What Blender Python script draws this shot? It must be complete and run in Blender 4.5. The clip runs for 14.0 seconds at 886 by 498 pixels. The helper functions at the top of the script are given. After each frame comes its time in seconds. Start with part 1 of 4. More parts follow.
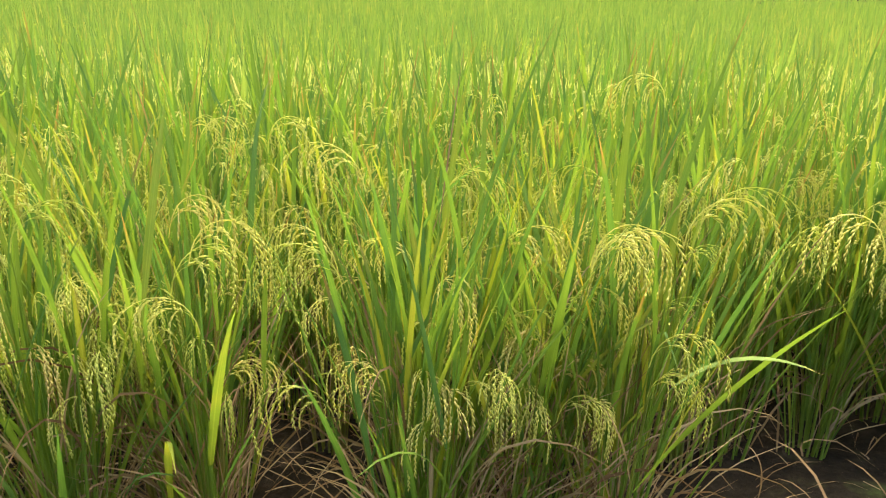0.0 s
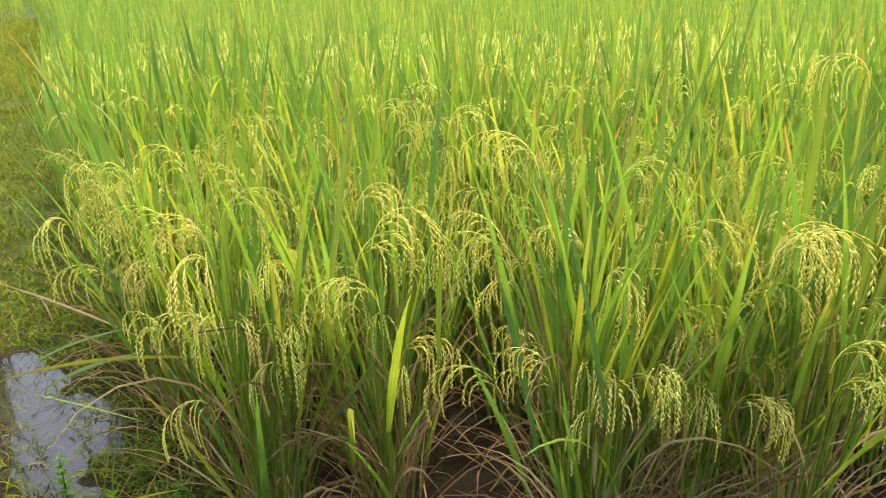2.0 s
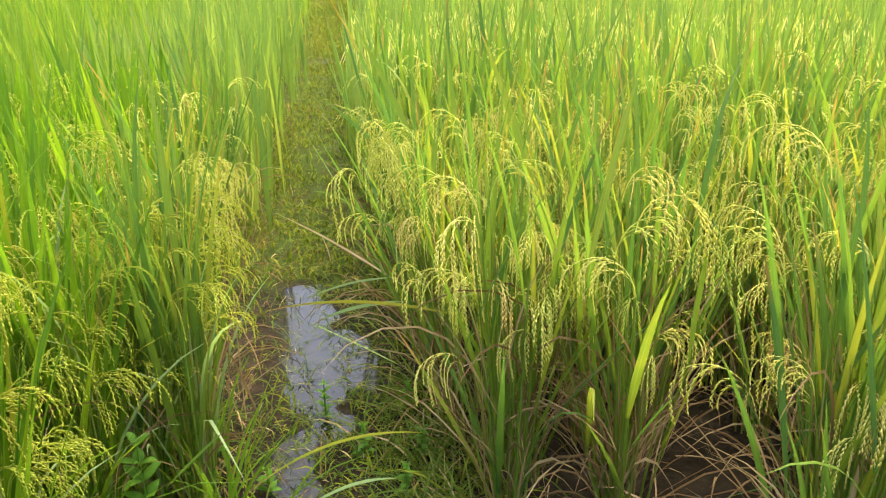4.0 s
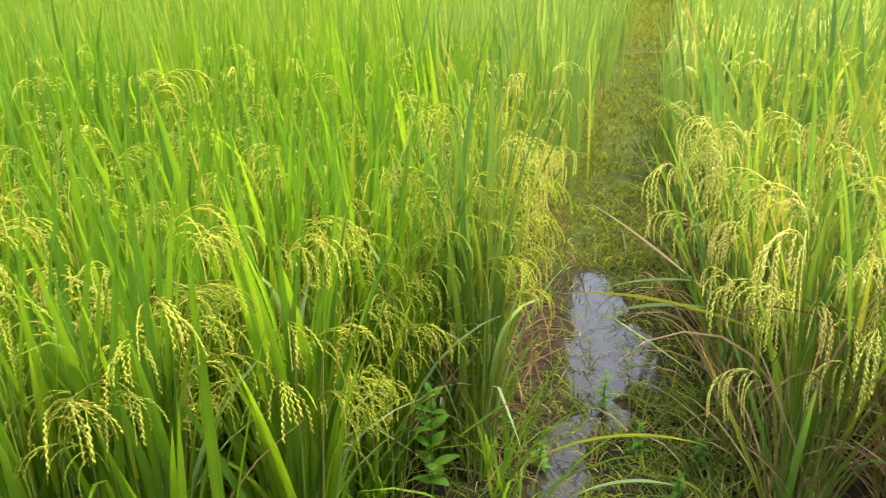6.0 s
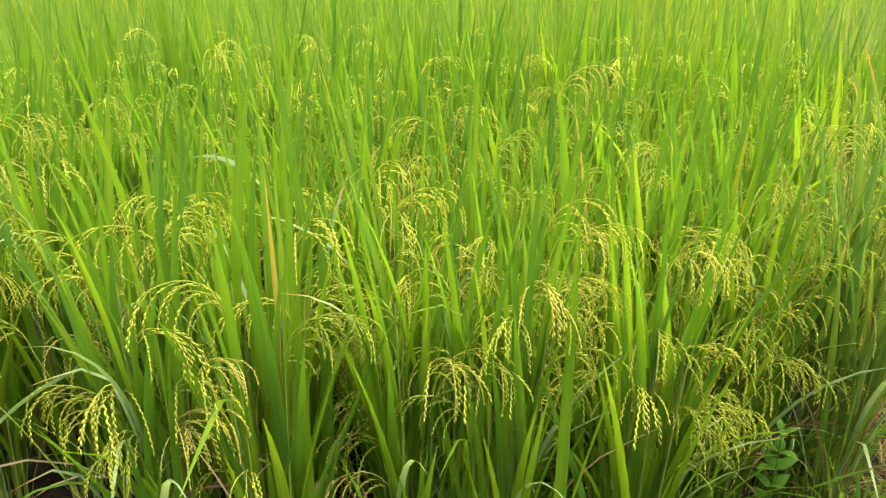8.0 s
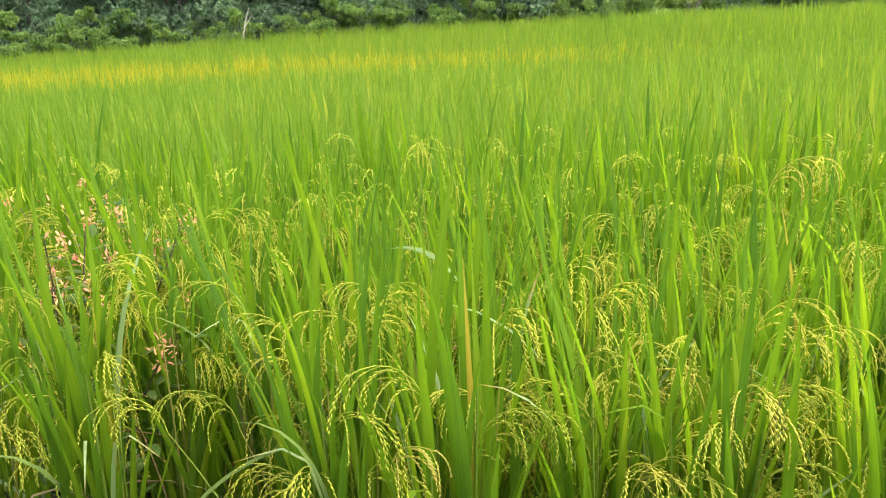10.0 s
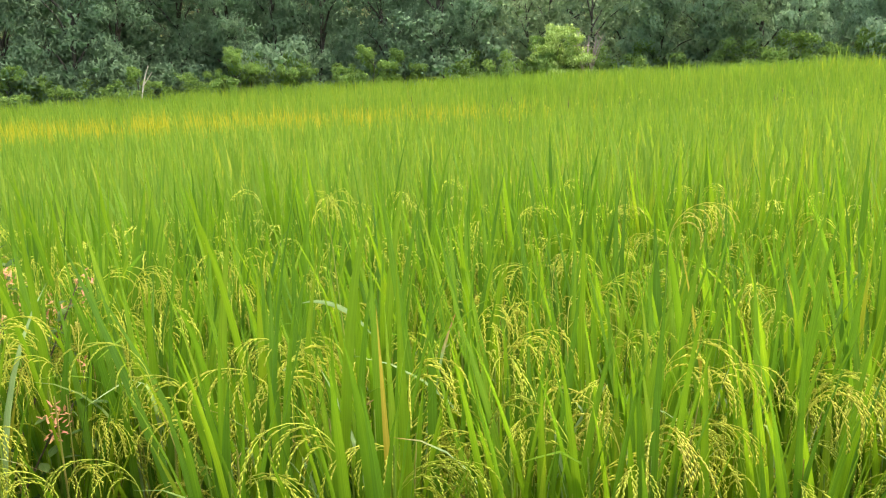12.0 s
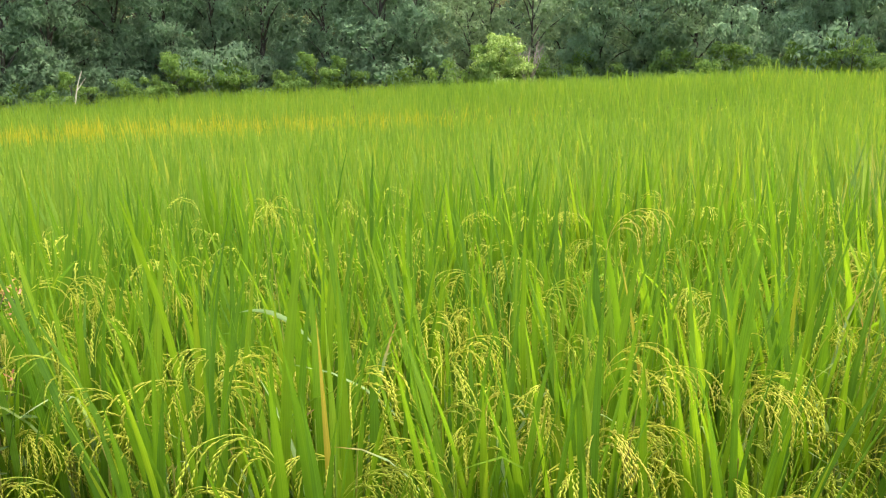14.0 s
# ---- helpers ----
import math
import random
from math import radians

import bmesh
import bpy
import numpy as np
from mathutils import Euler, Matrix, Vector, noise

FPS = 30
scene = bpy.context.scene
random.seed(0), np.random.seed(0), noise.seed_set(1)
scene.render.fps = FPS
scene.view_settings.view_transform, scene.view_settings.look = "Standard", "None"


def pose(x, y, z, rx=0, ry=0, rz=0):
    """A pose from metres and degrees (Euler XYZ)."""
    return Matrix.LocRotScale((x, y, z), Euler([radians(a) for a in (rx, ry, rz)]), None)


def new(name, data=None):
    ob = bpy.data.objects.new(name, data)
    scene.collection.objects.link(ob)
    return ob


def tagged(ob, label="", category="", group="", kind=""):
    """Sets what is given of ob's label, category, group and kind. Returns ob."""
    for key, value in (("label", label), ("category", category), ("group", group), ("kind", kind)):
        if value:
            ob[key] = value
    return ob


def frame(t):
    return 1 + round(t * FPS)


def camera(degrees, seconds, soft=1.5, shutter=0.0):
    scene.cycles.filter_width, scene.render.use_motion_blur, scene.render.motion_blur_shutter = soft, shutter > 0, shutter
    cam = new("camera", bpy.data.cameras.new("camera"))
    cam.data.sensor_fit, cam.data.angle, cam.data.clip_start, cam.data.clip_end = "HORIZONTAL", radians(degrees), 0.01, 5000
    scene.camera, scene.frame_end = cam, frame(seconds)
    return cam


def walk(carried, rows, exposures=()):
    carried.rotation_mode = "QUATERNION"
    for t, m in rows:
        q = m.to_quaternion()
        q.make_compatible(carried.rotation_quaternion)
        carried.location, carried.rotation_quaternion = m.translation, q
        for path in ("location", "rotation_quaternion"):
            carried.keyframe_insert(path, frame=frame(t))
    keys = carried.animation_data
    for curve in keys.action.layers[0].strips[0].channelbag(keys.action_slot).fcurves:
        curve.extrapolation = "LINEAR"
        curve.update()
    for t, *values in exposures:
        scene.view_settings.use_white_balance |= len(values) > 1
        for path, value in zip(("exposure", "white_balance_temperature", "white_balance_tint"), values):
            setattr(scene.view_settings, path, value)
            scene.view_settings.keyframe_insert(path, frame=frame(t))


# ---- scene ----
import itertools

cam = camera(58.0, 14.0, 1.1, 0.15)
PATH = [
    (0, 0.105, 0.056, 1.344, 72.13, -1.02, 1.69),
    (0.5, 0.113, 0.046, 1.355, 71.46, 0.19, 5.70),
    (1, 0.118, 0.040, 1.366, 70.82, 0.94, 8.52),
    (1.5, 0.130, 0.039, 1.389, 70.08, 1.08, 11.05),
    (2, 0.138, 0.038, 1.393, 69.88, 1.81, 14.85),
    (2.5, 0.143, 0.033, 1.394, 69.66, 2.34, 19.82),
    (3, 0.148, 0.033, 1.395, 69.21, 2.35, 24.22),
    (3.2, 0.146, 0.033, 1.396, 69.01, 2.42, 26.42),
    (5.3, 0.114, -0.018, 1.399, 68.37, -0.66, 46.94),
    (5.5, 0.114, -0.019, 1.400, 68.25, -0.27, 49.32),
    (6, 0.102, -0.030, 1.406, 68.12, 0.61, 56.20),
    (6.5, 0.091, -0.054, 1.408, 68.02, 0.54, 63.29),
    (7, 0.085, -0.071, 1.420, 67.69, 0.28, 68.39),
    (7.5, 0.073, -0.088, 1.436, 67.26, 0.11, 74.81),
    (8, 0.056, -0.122, 1.428, 67.42, 0.02, 81.03),
    (8.5, 0.045, -0.143, 1.419, 67.80, 0.62, 85.89),
    (8.7, 0.041, -0.143, 1.417, 68.14, 0.81, 89.16),
    (10.8, 0.039, -0.176, 1.396, 77.91, 2.40, 91.31),
    (11, 0.031, -0.173, 1.394, 78.03, 2.25, 89.92),
    (11.5, 0.034, -0.173, 1.395, 78.42, 2.13, 87.51),
    (12, 0.034, -0.173, 1.395, 78.75, 2.32, 86.38),
    (12.5, 0.035, -0.173, 1.397, 78.98, 2.39, 85.33),
    (13, 0.036, -0.173, 1.396, 79.12, 2.26, 84.45),
    (13.5, 0.032, -0.168, 1.394, 79.13, 2.14, 83.67),
    (14, 0.031, -0.168, 1.392, 79.16, 1.93, 82.34),
]
walk(cam, [(t, pose(*p)) for t, *p in PATH], [(0.0, 2.04, 7000, 10), (2.0, 2.08, 7000, 10), (3.0, 2.14, 7000, 10), (5.3, 2.28, 7000, 10), (6.5, 2.26, 7000, 10), (8.0, 2.22, 7000, 10), (11.0, 2.1, 7000, 10), (14.0, 2.04, 7000, 10)])

# ---- light ----
SUN_YAW, SUN_UP = -15.0, 66.0
world = bpy.data.worlds.new("overcast_sky")
scene.world = world
world.use_nodes = True
wn = world.node_tree
sky = wn.nodes.new("ShaderNodeTexSky")
sky.sky_type, sky.sun_disc = "NISHITA", False
sky.sun_elevation, sky.sun_rotation = radians(SUN_UP), radians(-SUN_YAW)
sky.air_density, sky.dust_density, sky.ozone_density = 1.0, 5.0, 1.0
wn.links.new(sky.outputs[0], wn.nodes["Background"].inputs[0])
wn.nodes["Background"].inputs[1].default_value = 0.19

sun = new("sun", bpy.data.lights.new("sun", "SUN"))
sun.data.energy, sun.data.angle, sun.data.color = 0.62, radians(50), (1.0, 0.96, 0.88)
sun.matrix_world = pose(0, 0, 30, 90 - SUN_UP, 0, SUN_YAW + 180)


# ---- materials ----
def material(name):
    m = bpy.data.materials.new(name)
    m.use_nodes = True
    t = m.node_tree
    return m, t, t.nodes["Principled BSDF"], t.nodes["Material Output"]


def ramp(t, source, stops):
    r = t.nodes.new("ShaderNodeValToRGB")
    e = r.color_ramp.elements
    while len(e) < len(stops):
        e.new(0.5)
    for el, (at, c) in zip(e, stops):
        el.position, el.color = at, (*c, 1)
    t.links.new(source, r.inputs[0])
    return r.outputs[0]


def noise_of(t, vector, scale, detail=3.0, rough=0.6):
    n = t.nodes.new("ShaderNodeTexNoise")
    n.inputs["Scale"].default_value, n.inputs["Detail"].default_value, n.inputs["Roughness"].default_value = scale, detail, rough
    if vector is not None:
        t.links.new(vector, n.inputs["Vector"])
    return n.outputs["Fac"]


def mixed(t, kind, fac, a, b):
    m = t.nodes.new("ShaderNodeMixRGB")
    m.blend_type = kind
    for socket, v in zip(m.inputs, (fac, a, b)):
        if isinstance(v, bpy.types.NodeSocket):
            t.links.new(v, socket)
        elif isinstance(v, (int, float)):
            socket.default_value = v
        else:
            socket.default_value = (*v, 1)
    return m.outputs[0]


def maths(t, op, a, b=0.0, clamp=False):
    m = t.nodes.new("ShaderNodeMath")
    m.operation, m.use_clamp = op, clamp
    for socket, v in zip(m.inputs, (a, b)):
        if isinstance(v, bpy.types.NodeSocket):
            t.links.new(v, socket)
        else:
            socket.default_value = v
    return m.outputs[0]


def bumped(t, bsdf, height, strength, distance):
    b = t.nodes.new("ShaderNodeBump")
    b.inputs["Strength"].default_value, b.inputs["Distance"].default_value = strength, distance
    t.links.new(height, b.inputs["Height"])
    t.links.new(b.outputs[0], bsdf.inputs["Normal"])


def leafy(name, stops, tip=None, through_share=0.54, through_tint=(1.25, 1.2, 0.7), rough=0.58, island=False, patch=0.0, spread=1.0, shine=0.16):
    """A thin leaf: colour by a random number per piece, veins along it, an optional withered tip, light shining through."""
    m, t, bsdf, out = material(name)
    if island:
        rnd = t.nodes.new("ShaderNodeNewGeometry").outputs["Random Per Island"]
    else:
        rnd = t.nodes.new("ShaderNodeObjectInfo").outputs["Random"]
    uv = t.nodes.new("ShaderNodeUVMap").outputs[0]
    sep = t.nodes.new("ShaderNodeSeparateXYZ")
    t.links.new(uv, sep.inputs[0])
    pos = t.nodes.new("ShaderNodeNewGeometry").outputs["Position"]
    blotch = noise_of(t, pos, 9.0, 3.0)
    own = maths(t, "ADD", maths(t, "MULTIPLY", rnd, spread), 0.5 - 0.5 * spread)
    pick = maths(t, "ADD", own, maths(t, "MULTIPLY", maths(t, "SUBTRACT", blotch, 0.5), 0.35), True)
    if patch:
        wide = noise_of(t, pos, 0.35, 2.0)
        pick = maths(t, "ADD", pick, maths(t, "MULTIPLY", maths(t, "SUBTRACT", wide, 0.5), patch), True)
    col = ramp(t, pick, stops)
    # parallel veins across the blade
    comb = t.nodes.new("ShaderNodeCombineXYZ")
    t.links.new(maths(t, "MULTIPLY", sep.outputs[0], 14.0), comb.inputs[0])
    t.links.new(maths(t, "MULTIPLY", sep.outputs[1], 1.2), comb.inputs[1])
    t.links.new(maths(t, "MULTIPLY", rnd, 40.0), comb.inputs[2])
    vein = noise_of(t, comb.outputs[0], 1.0, 2.0)
    col = mixed(t, "MULTIPLY", 0.7, col, ramp(t, vein, [(0.3, (0.70, 0.74, 0.68)), (0.7, (1.16, 1.13, 1.1))]))
    rib = maths(t, "SUBTRACT", 1.0, maths(t, "MULTIPLY", maths(t, "ABSOLUTE", maths(t, "SUBTRACT", sep.outputs[0], 0.5)), 14.0), True)
    col = mixed(t, "MULTIPLY", maths(t, "MULTIPLY", rib, 0.6), col, (1.35, 1.25, 1.5))
    if tip:
        edge = maths(t, "ADD", sep.outputs[1], maths(t, "MULTIPLY", maths(t, "SUBTRACT", blotch, 0.5), 0.25))
        start = maths(t, "SUBTRACT", edge, maths(t, "ADD", 0.72, maths(t, "MULTIPLY", maths(t, "FRACT", maths(t, "MULTIPLY", rnd, 7.31)), 0.55)))
        col = mixed(t, "MIX", maths(t, "MULTIPLY", start, 5.0, True), col, tip)
    t.links.new(col, bsdf.inputs["Base Color"])
    bsdf.inputs["Roughness"].default_value = rough
    bsdf.inputs["Specular IOR Level"].default_value = shine
    bumped(t, bsdf, vein, 0.25, 0.002)
    tr = t.nodes.new("ShaderNodeBsdfTranslucent")
    t.links.new(mixed(t, "MULTIPLY", 1.0, col, through_tint), tr.inputs["Color"])
    mix = t.nodes.new("ShaderNodeMixShader")
    mix.inputs[0].default_value = through_share
    t.links.new(bsdf.outputs[0], mix.inputs[1])
    t.links.new(tr.outputs[0], mix.inputs[2])
    t.links.new(mix.outputs[0], out.inputs[0])
    return m


GREEN = [(0.0, (0.078, 0.17, 0.038)), (0.3, (0.112, 0.215, 0.036)), (0.5, (0.14, 0.24, 0.034)), (0.85, (0.188, 0.28, 0.036)), (1.0, (0.29, 0.32, 0.042))]
FRESH = [(0.0, (0.08, 0.18, 0.018)), (0.45, (0.13, 0.255, 0.016)), (0.9, (0.172, 0.295, 0.017)), (1.0, (0.21, 0.305, 0.02))]
YELLOW = [(0.0, (0.25, 0.32, 0.03)), (0.6, (0.37, 0.36, 0.035)), (1.0, (0.40, 0.27, 0.05))]
STRAW = [(0.0, (0.17, 0.10, 0.042)), (0.5, (0.33, 0.215, 0.10)), (1.0, (0.52, 0.39, 0.21))]
GRAIN = [(0.0, (0.38, 0.46, 0.06)), (0.5, (0.50, 0.55, 0.08)), (0.85, (0.59, 0.60, 0.10)), (1.0, (0.58, 0.54, 0.13))]
RIPE = [(0.0, (0.55, 0.60, 0.14)), (0.5, (0.69, 0.69, 0.19)), (0.85, (0.78, 0.74, 0.25)), (1.0, (0.68, 0.57, 0.22))]
WITHER = (0.36, 0.20, 0.06)
mat_leaf = leafy("rice_blade_green", GREEN, WITHER, 0.52, (1.3, 1.24, 0.75))
mat_leaf_fresh = leafy("rice_blade_fresh", FRESH, None, 0.60, (1.36, 1.3, 0.8))
mat_leaf_yellow = leafy("rice_blade_yellowing", YELLOW, (0.42, 0.28, 0.09))
mat_straw = leafy("withered_straw", STRAW, None, 0.2, (1.1, 1.0, 0.8), 0.7)
mat_grain = leafy("rice_grain_husk", GRAIN, None, 0.5, (1.1, 1.1, 0.8), 0.65)
mat_ripe_grain = leafy("ripe_grain_husk", RIPE, None, 0.5, (1.1, 1.1, 0.8), 0.65)
mat_ripe_joined = leafy("ripe_grain_joined", RIPE, None, 0.5, (1.1, 1.1, 0.8), 0.65, island=True)
mat_stem = leafy("rice_stem", [(0.0, (0.17, 0.28, 0.04)), (0.7, (0.25, 0.35, 0.055)), (1.0, (0.32, 0.29, 0.085))], None, 0.45)
mat_joined = leafy("rice_blade_joined", GREEN, WITHER, 0.52, (1.3, 1.24, 0.75), island=True, patch=0.5)
mat_joined_fresh = leafy("rice_blade_fresh_joined", FRESH, None, 0.60, (1.36, 1.3, 0.8), island=True, patch=0.5)
mat_grain_joined = leafy("rice_grain_joined", GRAIN, None, 0.5, (1.1, 1.1, 0.8), 0.65, island=True)
mat_straw_joined = leafy("withered_straw_joined", STRAW, None, 0.2, (1.1, 1.0, 0.8), 0.7, island=True)
mat_field = leafy("rice_field_blade", [(0.0, (0.134, 0.25, 0.03)), (0.5, (0.18, 0.30, 0.034)), (0.9, (0.225, 0.335, 0.04)), (1.0, (0.305, 0.365, 0.046))], None, island=True, patch=0.8)
mat_field_old = leafy("ripening_rice_blade", [(0.0, (0.14, 0.245, 0.056)), (0.5, (0.192, 0.30, 0.062)), (0.9, (0.255, 0.345, 0.072)), (1.0, (0.36, 0.375, 0.082))], None, island=True, patch=0.8)
mat_ripe = leafy("ripening_field_blade", [(0.0, (0.27, 0.33, 0.025)), (0.5, (0.38, 0.38, 0.03)), (1.0, (0.46, 0.41, 0.04))], None, island=True)
mat_pale_leaf = leafy("faded_rice_blade", [(0.0, (0.22, 0.34, 0.13)), (1.0, (0.30, 0.42, 0.19))], WITHER)
mat_weed = leafy("broad_weed_leaf", [(0.0, (0.07, 0.13, 0.024)), (0.7, (0.145, 0.23, 0.04)), (1.0, (0.22, 0.26, 0.06))], None, island=True, shine=0.05)
mat_herb = leafy("herb_leaf", [(0.0, (0.08, 0.21, 0.025)), (1.0, (0.16, 0.35, 0.04))], None, island=True)
mat_shrub = leafy("shrub_leaf", [(0.0, (0.05, 0.10, 0.024)), (0.7, (0.085, 0.145, 0.038)), (1.0, (0.125, 0.185, 0.055))], None, 0.4, island=True, shine=0.03)
mat_petal = leafy("faded_pink_flower", [(0.0, (0.52, 0.22, 0.15)), (0.5, (0.60, 0.31, 0.17)), (1.0, (0.56, 0.38, 0.15))], None, 0.35, (1.2, 1.0, 0.9), 0.7, island=True)
mat_moss = leafy("path_weed_leaf", [(0.0, (0.06, 0.095, 0.012)), (0.55, (0.135, 0.185, 0.018)), (0.85, (0.235, 0.265, 0.026)), (1.0, (0.19, 0.135, 0.05))], None, 0.3, island=True, patch=1.3, shine=0.02)
# distance haze is mixed into the wood's leaf colours: paler and bluer foliage
HAZED_TREE = [(0.0, (0.146, 0.245, 0.150)), (0.5, (0.182, 0.286, 0.174)), (1.0, (0.229, 0.326, 0.204))]
mat_tree_hazed = leafy("woodland_leaf_hazed", HAZED_TREE, None, 0.68, (1.15, 1.17, 1.1), 0.8, island=True, patch=1.2, spread=0.3, shine=0.0)
mat_bamboo_hazed = leafy("bamboo_leaf_hazed", [(0.0, (0.177, 0.286, 0.174)), (0.5, (0.218, 0.332, 0.204)), (1.0, (0.270, 0.372, 0.234))], None, 0.68, (1.15, 1.17, 1.1), 0.8, island=True, patch=1.2, spread=0.3, shine=0.0)
mat_olive_hazed = leafy("olive_tree_leaf_hazed", [(0.0, (0.177, 0.270, 0.156)), (0.5, (0.229, 0.326, 0.180)), (1.0, (0.291, 0.377, 0.204))], None, 0.68, (1.15, 1.17, 1.1), 0.75, island=True, patch=0.6, spread=0.3, shine=0.0)
mat_bush = leafy("bush_leaf", [(0.0, (0.12, 0.225, 0.075)), (0.6, (0.175, 0.285, 0.095)), (1.0, (0.225, 0.335, 0.12))], None, 0.62, island=True, spread=0.3, shine=0.0)
mat_pale = leafy("pale_bush_leaf", [(0.0, (0.17, 0.29, 0.07)), (0.6, (0.28, 0.41, 0.12)), (1.0, (0.37, 0.48, 0.19))], None, 0.4, island=True)


def bark(name, a, b):
    m, t, bsdf, _ = material(name)
    co = t.nodes.new("ShaderNodeTexCoord").outputs["Object"]
    n = noise_of(t, co, 6.0, 6.0)
    t.links.new(ramp(t, n, [(0.3, a), (0.7, b)]), bsdf.inputs["Base Color"])
    bsdf.inputs["Roughness"].default_value = 0.85
    bumped(t, bsdf, noise_of(t, co, 25.0, 5.0), 0.6, 0.02)
    return m


mat_bark = bark("grey_bark", (0.025, 0.022, 0.016), (0.07, 0.06, 0.045))
mat_twig = bark("shrub_twig", (0.06, 0.05, 0.025), (0.13, 0.10, 0.05))
mat_bare_twig = bark("bare_twig", (0.20, 0.16, 0.14), (0.34, 0.28, 0.25))
mat_pale_stick = bark("bleached_branch", (0.3, 0.28, 0.22), (0.5, 0.47, 0.4))

# the way between the paddies runs along ALONG through the origin; ACROSS points into the paddy on its far side
ALONG, ACROSS = np.array((-0.675, 0.738)), np.array((0.738, 0.675))


def ground_material():
    m, t, bsdf, _ = material("paddy_mud")
    pos = t.nodes.new("ShaderNodeNewGeometry").outputs["Position"]
    fine, mid, wide = noise_of(t, pos, 60.0, 6.0), noise_of(t, pos, 9.0, 5.0), noise_of(t, pos, 1.6, 3.0)
    mud = ramp(t, mid, [(0.3, (0.017, 0.013, 0.008)), (0.55, (0.033, 0.025, 0.015)), (0.75, (0.06, 0.045, 0.028))])
    mud = mixed(t, "MULTIPLY", 0.7, mud, ramp(t, fine, [(0.3, (0.6, 0.6, 0.6)), (0.7, (1.2, 1.2, 1.2))]))
    moss = ramp(t, mid, [(0.3, (0.06, 0.045, 0.02)), (0.5, (0.05, 0.07, 0.014)), (0.7, (0.07, 0.11, 0.02))])
    dot = t.nodes.new("ShaderNodeVectorMath")
    dot.operation = "DOT_PRODUCT"
    t.links.new(pos, dot.inputs[0])
    dot.inputs[1].default_value = (ACROSS[0], ACROSS[1], 0)
    side = maths(t, "SUBTRACT", 1.0, maths(t, "MULTIPLY", maths(t, "ABSOLUTE", dot.outputs["Value"]), 1.3), True)
    growth = maths(t, "MULTIPLY", maths(t, "MULTIPLY", side, 1.8, True), maths(t, "MULTIPLY", maths(t, "SUBTRACT", wide, 0.2), 7.0, True), True)
    ahead = t.nodes.new("ShaderNodeVectorMath")
    ahead.operation = "DOT_PRODUCT"
    t.links.new(pos, ahead.inputs[0])
    ahead.inputs[1].default_value = (ALONG[0], ALONG[1], 0)
    bank = maths(t, "MULTIPLY", maths(t, "SUBTRACT", 0.9, ahead.outputs["Value"]), 3.0, True)
    turf = maths(t, "MULTIPLY", bank, maths(t, "MULTIPLY", maths(t, "SUBTRACT", mid, 0.5), 3.0, True))
    wet = maths(t, "MULTIPLY", maths(t, "SUBTRACT", ahead.outputs["Value"], 2.9), 3.0, True)
    growth = maths(t, "MAXIMUM", maths(t, "MULTIPLY", growth, wet), turf)
    far = t.nodes.new("ShaderNodeVectorMath")
    far.operation = "LENGTH"
    t.links.new(pos, far.inputs[0])
    field = maths(t, "MULTIPLY", maths(t, "MULTIPLY", maths(t, "SUBTRACT", far.outputs["Value"], 11.0), 0.3, True), maths(t, "ADD", maths(t, "SUBTRACT", 43.0, far.outputs["Value"], True), 0.55, True))
    growth = maths(t, "MAXIMUM", growth, field)
    sep = t.nodes.new("ShaderNodeSeparateXYZ")
    t.links.new(pos, sep.inputs[0])
    dry = maths(t, "MULTIPLY", maths(t, "SUBTRACT", sep.outputs[2], 0.004), 60.0, True)
    t.links.new(mixed(t, "MIX", maths(t, "MULTIPLY", growth, dry), mud, moss), bsdf.inputs["Base Color"])
    t.links.new(maths(t, "ADD", 0.4, maths(t, "MULTIPLY", dry, 0.5)), bsdf.inputs["Roughness"])
    bsdf.inputs["Specular IOR Level"].default_value = 0.06
    bumped(t, bsdf, maths(t, "ADD", fine, mid), 0.8, 0.02)
    return m


def water_material():
    m, t, bsdf, _ = material("standing_water")
    pos = t.nodes.new("ShaderNodeNewGeometry").outputs["Position"]
    t.links.new(ramp(t, noise_of(t, pos, 14.0, 4.0), [(0.3, (0.014, 0.012, 0.009)), (0.7, (0.036, 0.031, 0.024))]), bsdf.inputs["Base Color"])
    t.links.new(ramp(t, noise_of(t, pos, 30.0, 4.0), [(0.4, (0.03, 0.03, 0.03)), (0.75, (0.16, 0.16, 0.16))]), bsdf.inputs["Roughness"])
    bsdf.inputs["IOR"].default_value = 1.36
    bumped(t, bsdf, noise_of(t, pos, 8.0, 2.0), 0.05, 0.004)
    return m


mat_ground, mat_water = ground_material(), water_material()


# ---- geometry helpers ----
class Geo:
    """Gathers pieces (points, faces of three or four corners, uv) into one mesh."""

    def __init__(self):
        self.v, self.uv, self.q, self.t, self.n = [], [], [], [], 0

    def add(self, piece, m=None):
        v, uv, q, t = piece
        if m is not None:
            v = v @ m[:3, :3].T + m[:3, 3]
        self.v.append(v)
        self.uv.append(uv)
        if len(q):
            self.q.append(q + self.n)
        if len(t):
            self.t.append(t + self.n)
        self.n += len(v)

    def piece(self):
        q = np.concatenate(self.q) if self.q else np.zeros((0, 4), int)
        t = np.concatenate(self.t) if self.t else np.zeros((0, 3), int)
        return np.concatenate(self.v), np.concatenate(self.uv), q, t

    def mesh(self, name, mat, smooth=True):
        return mesh_of(name, self.piece(), mat, smooth)


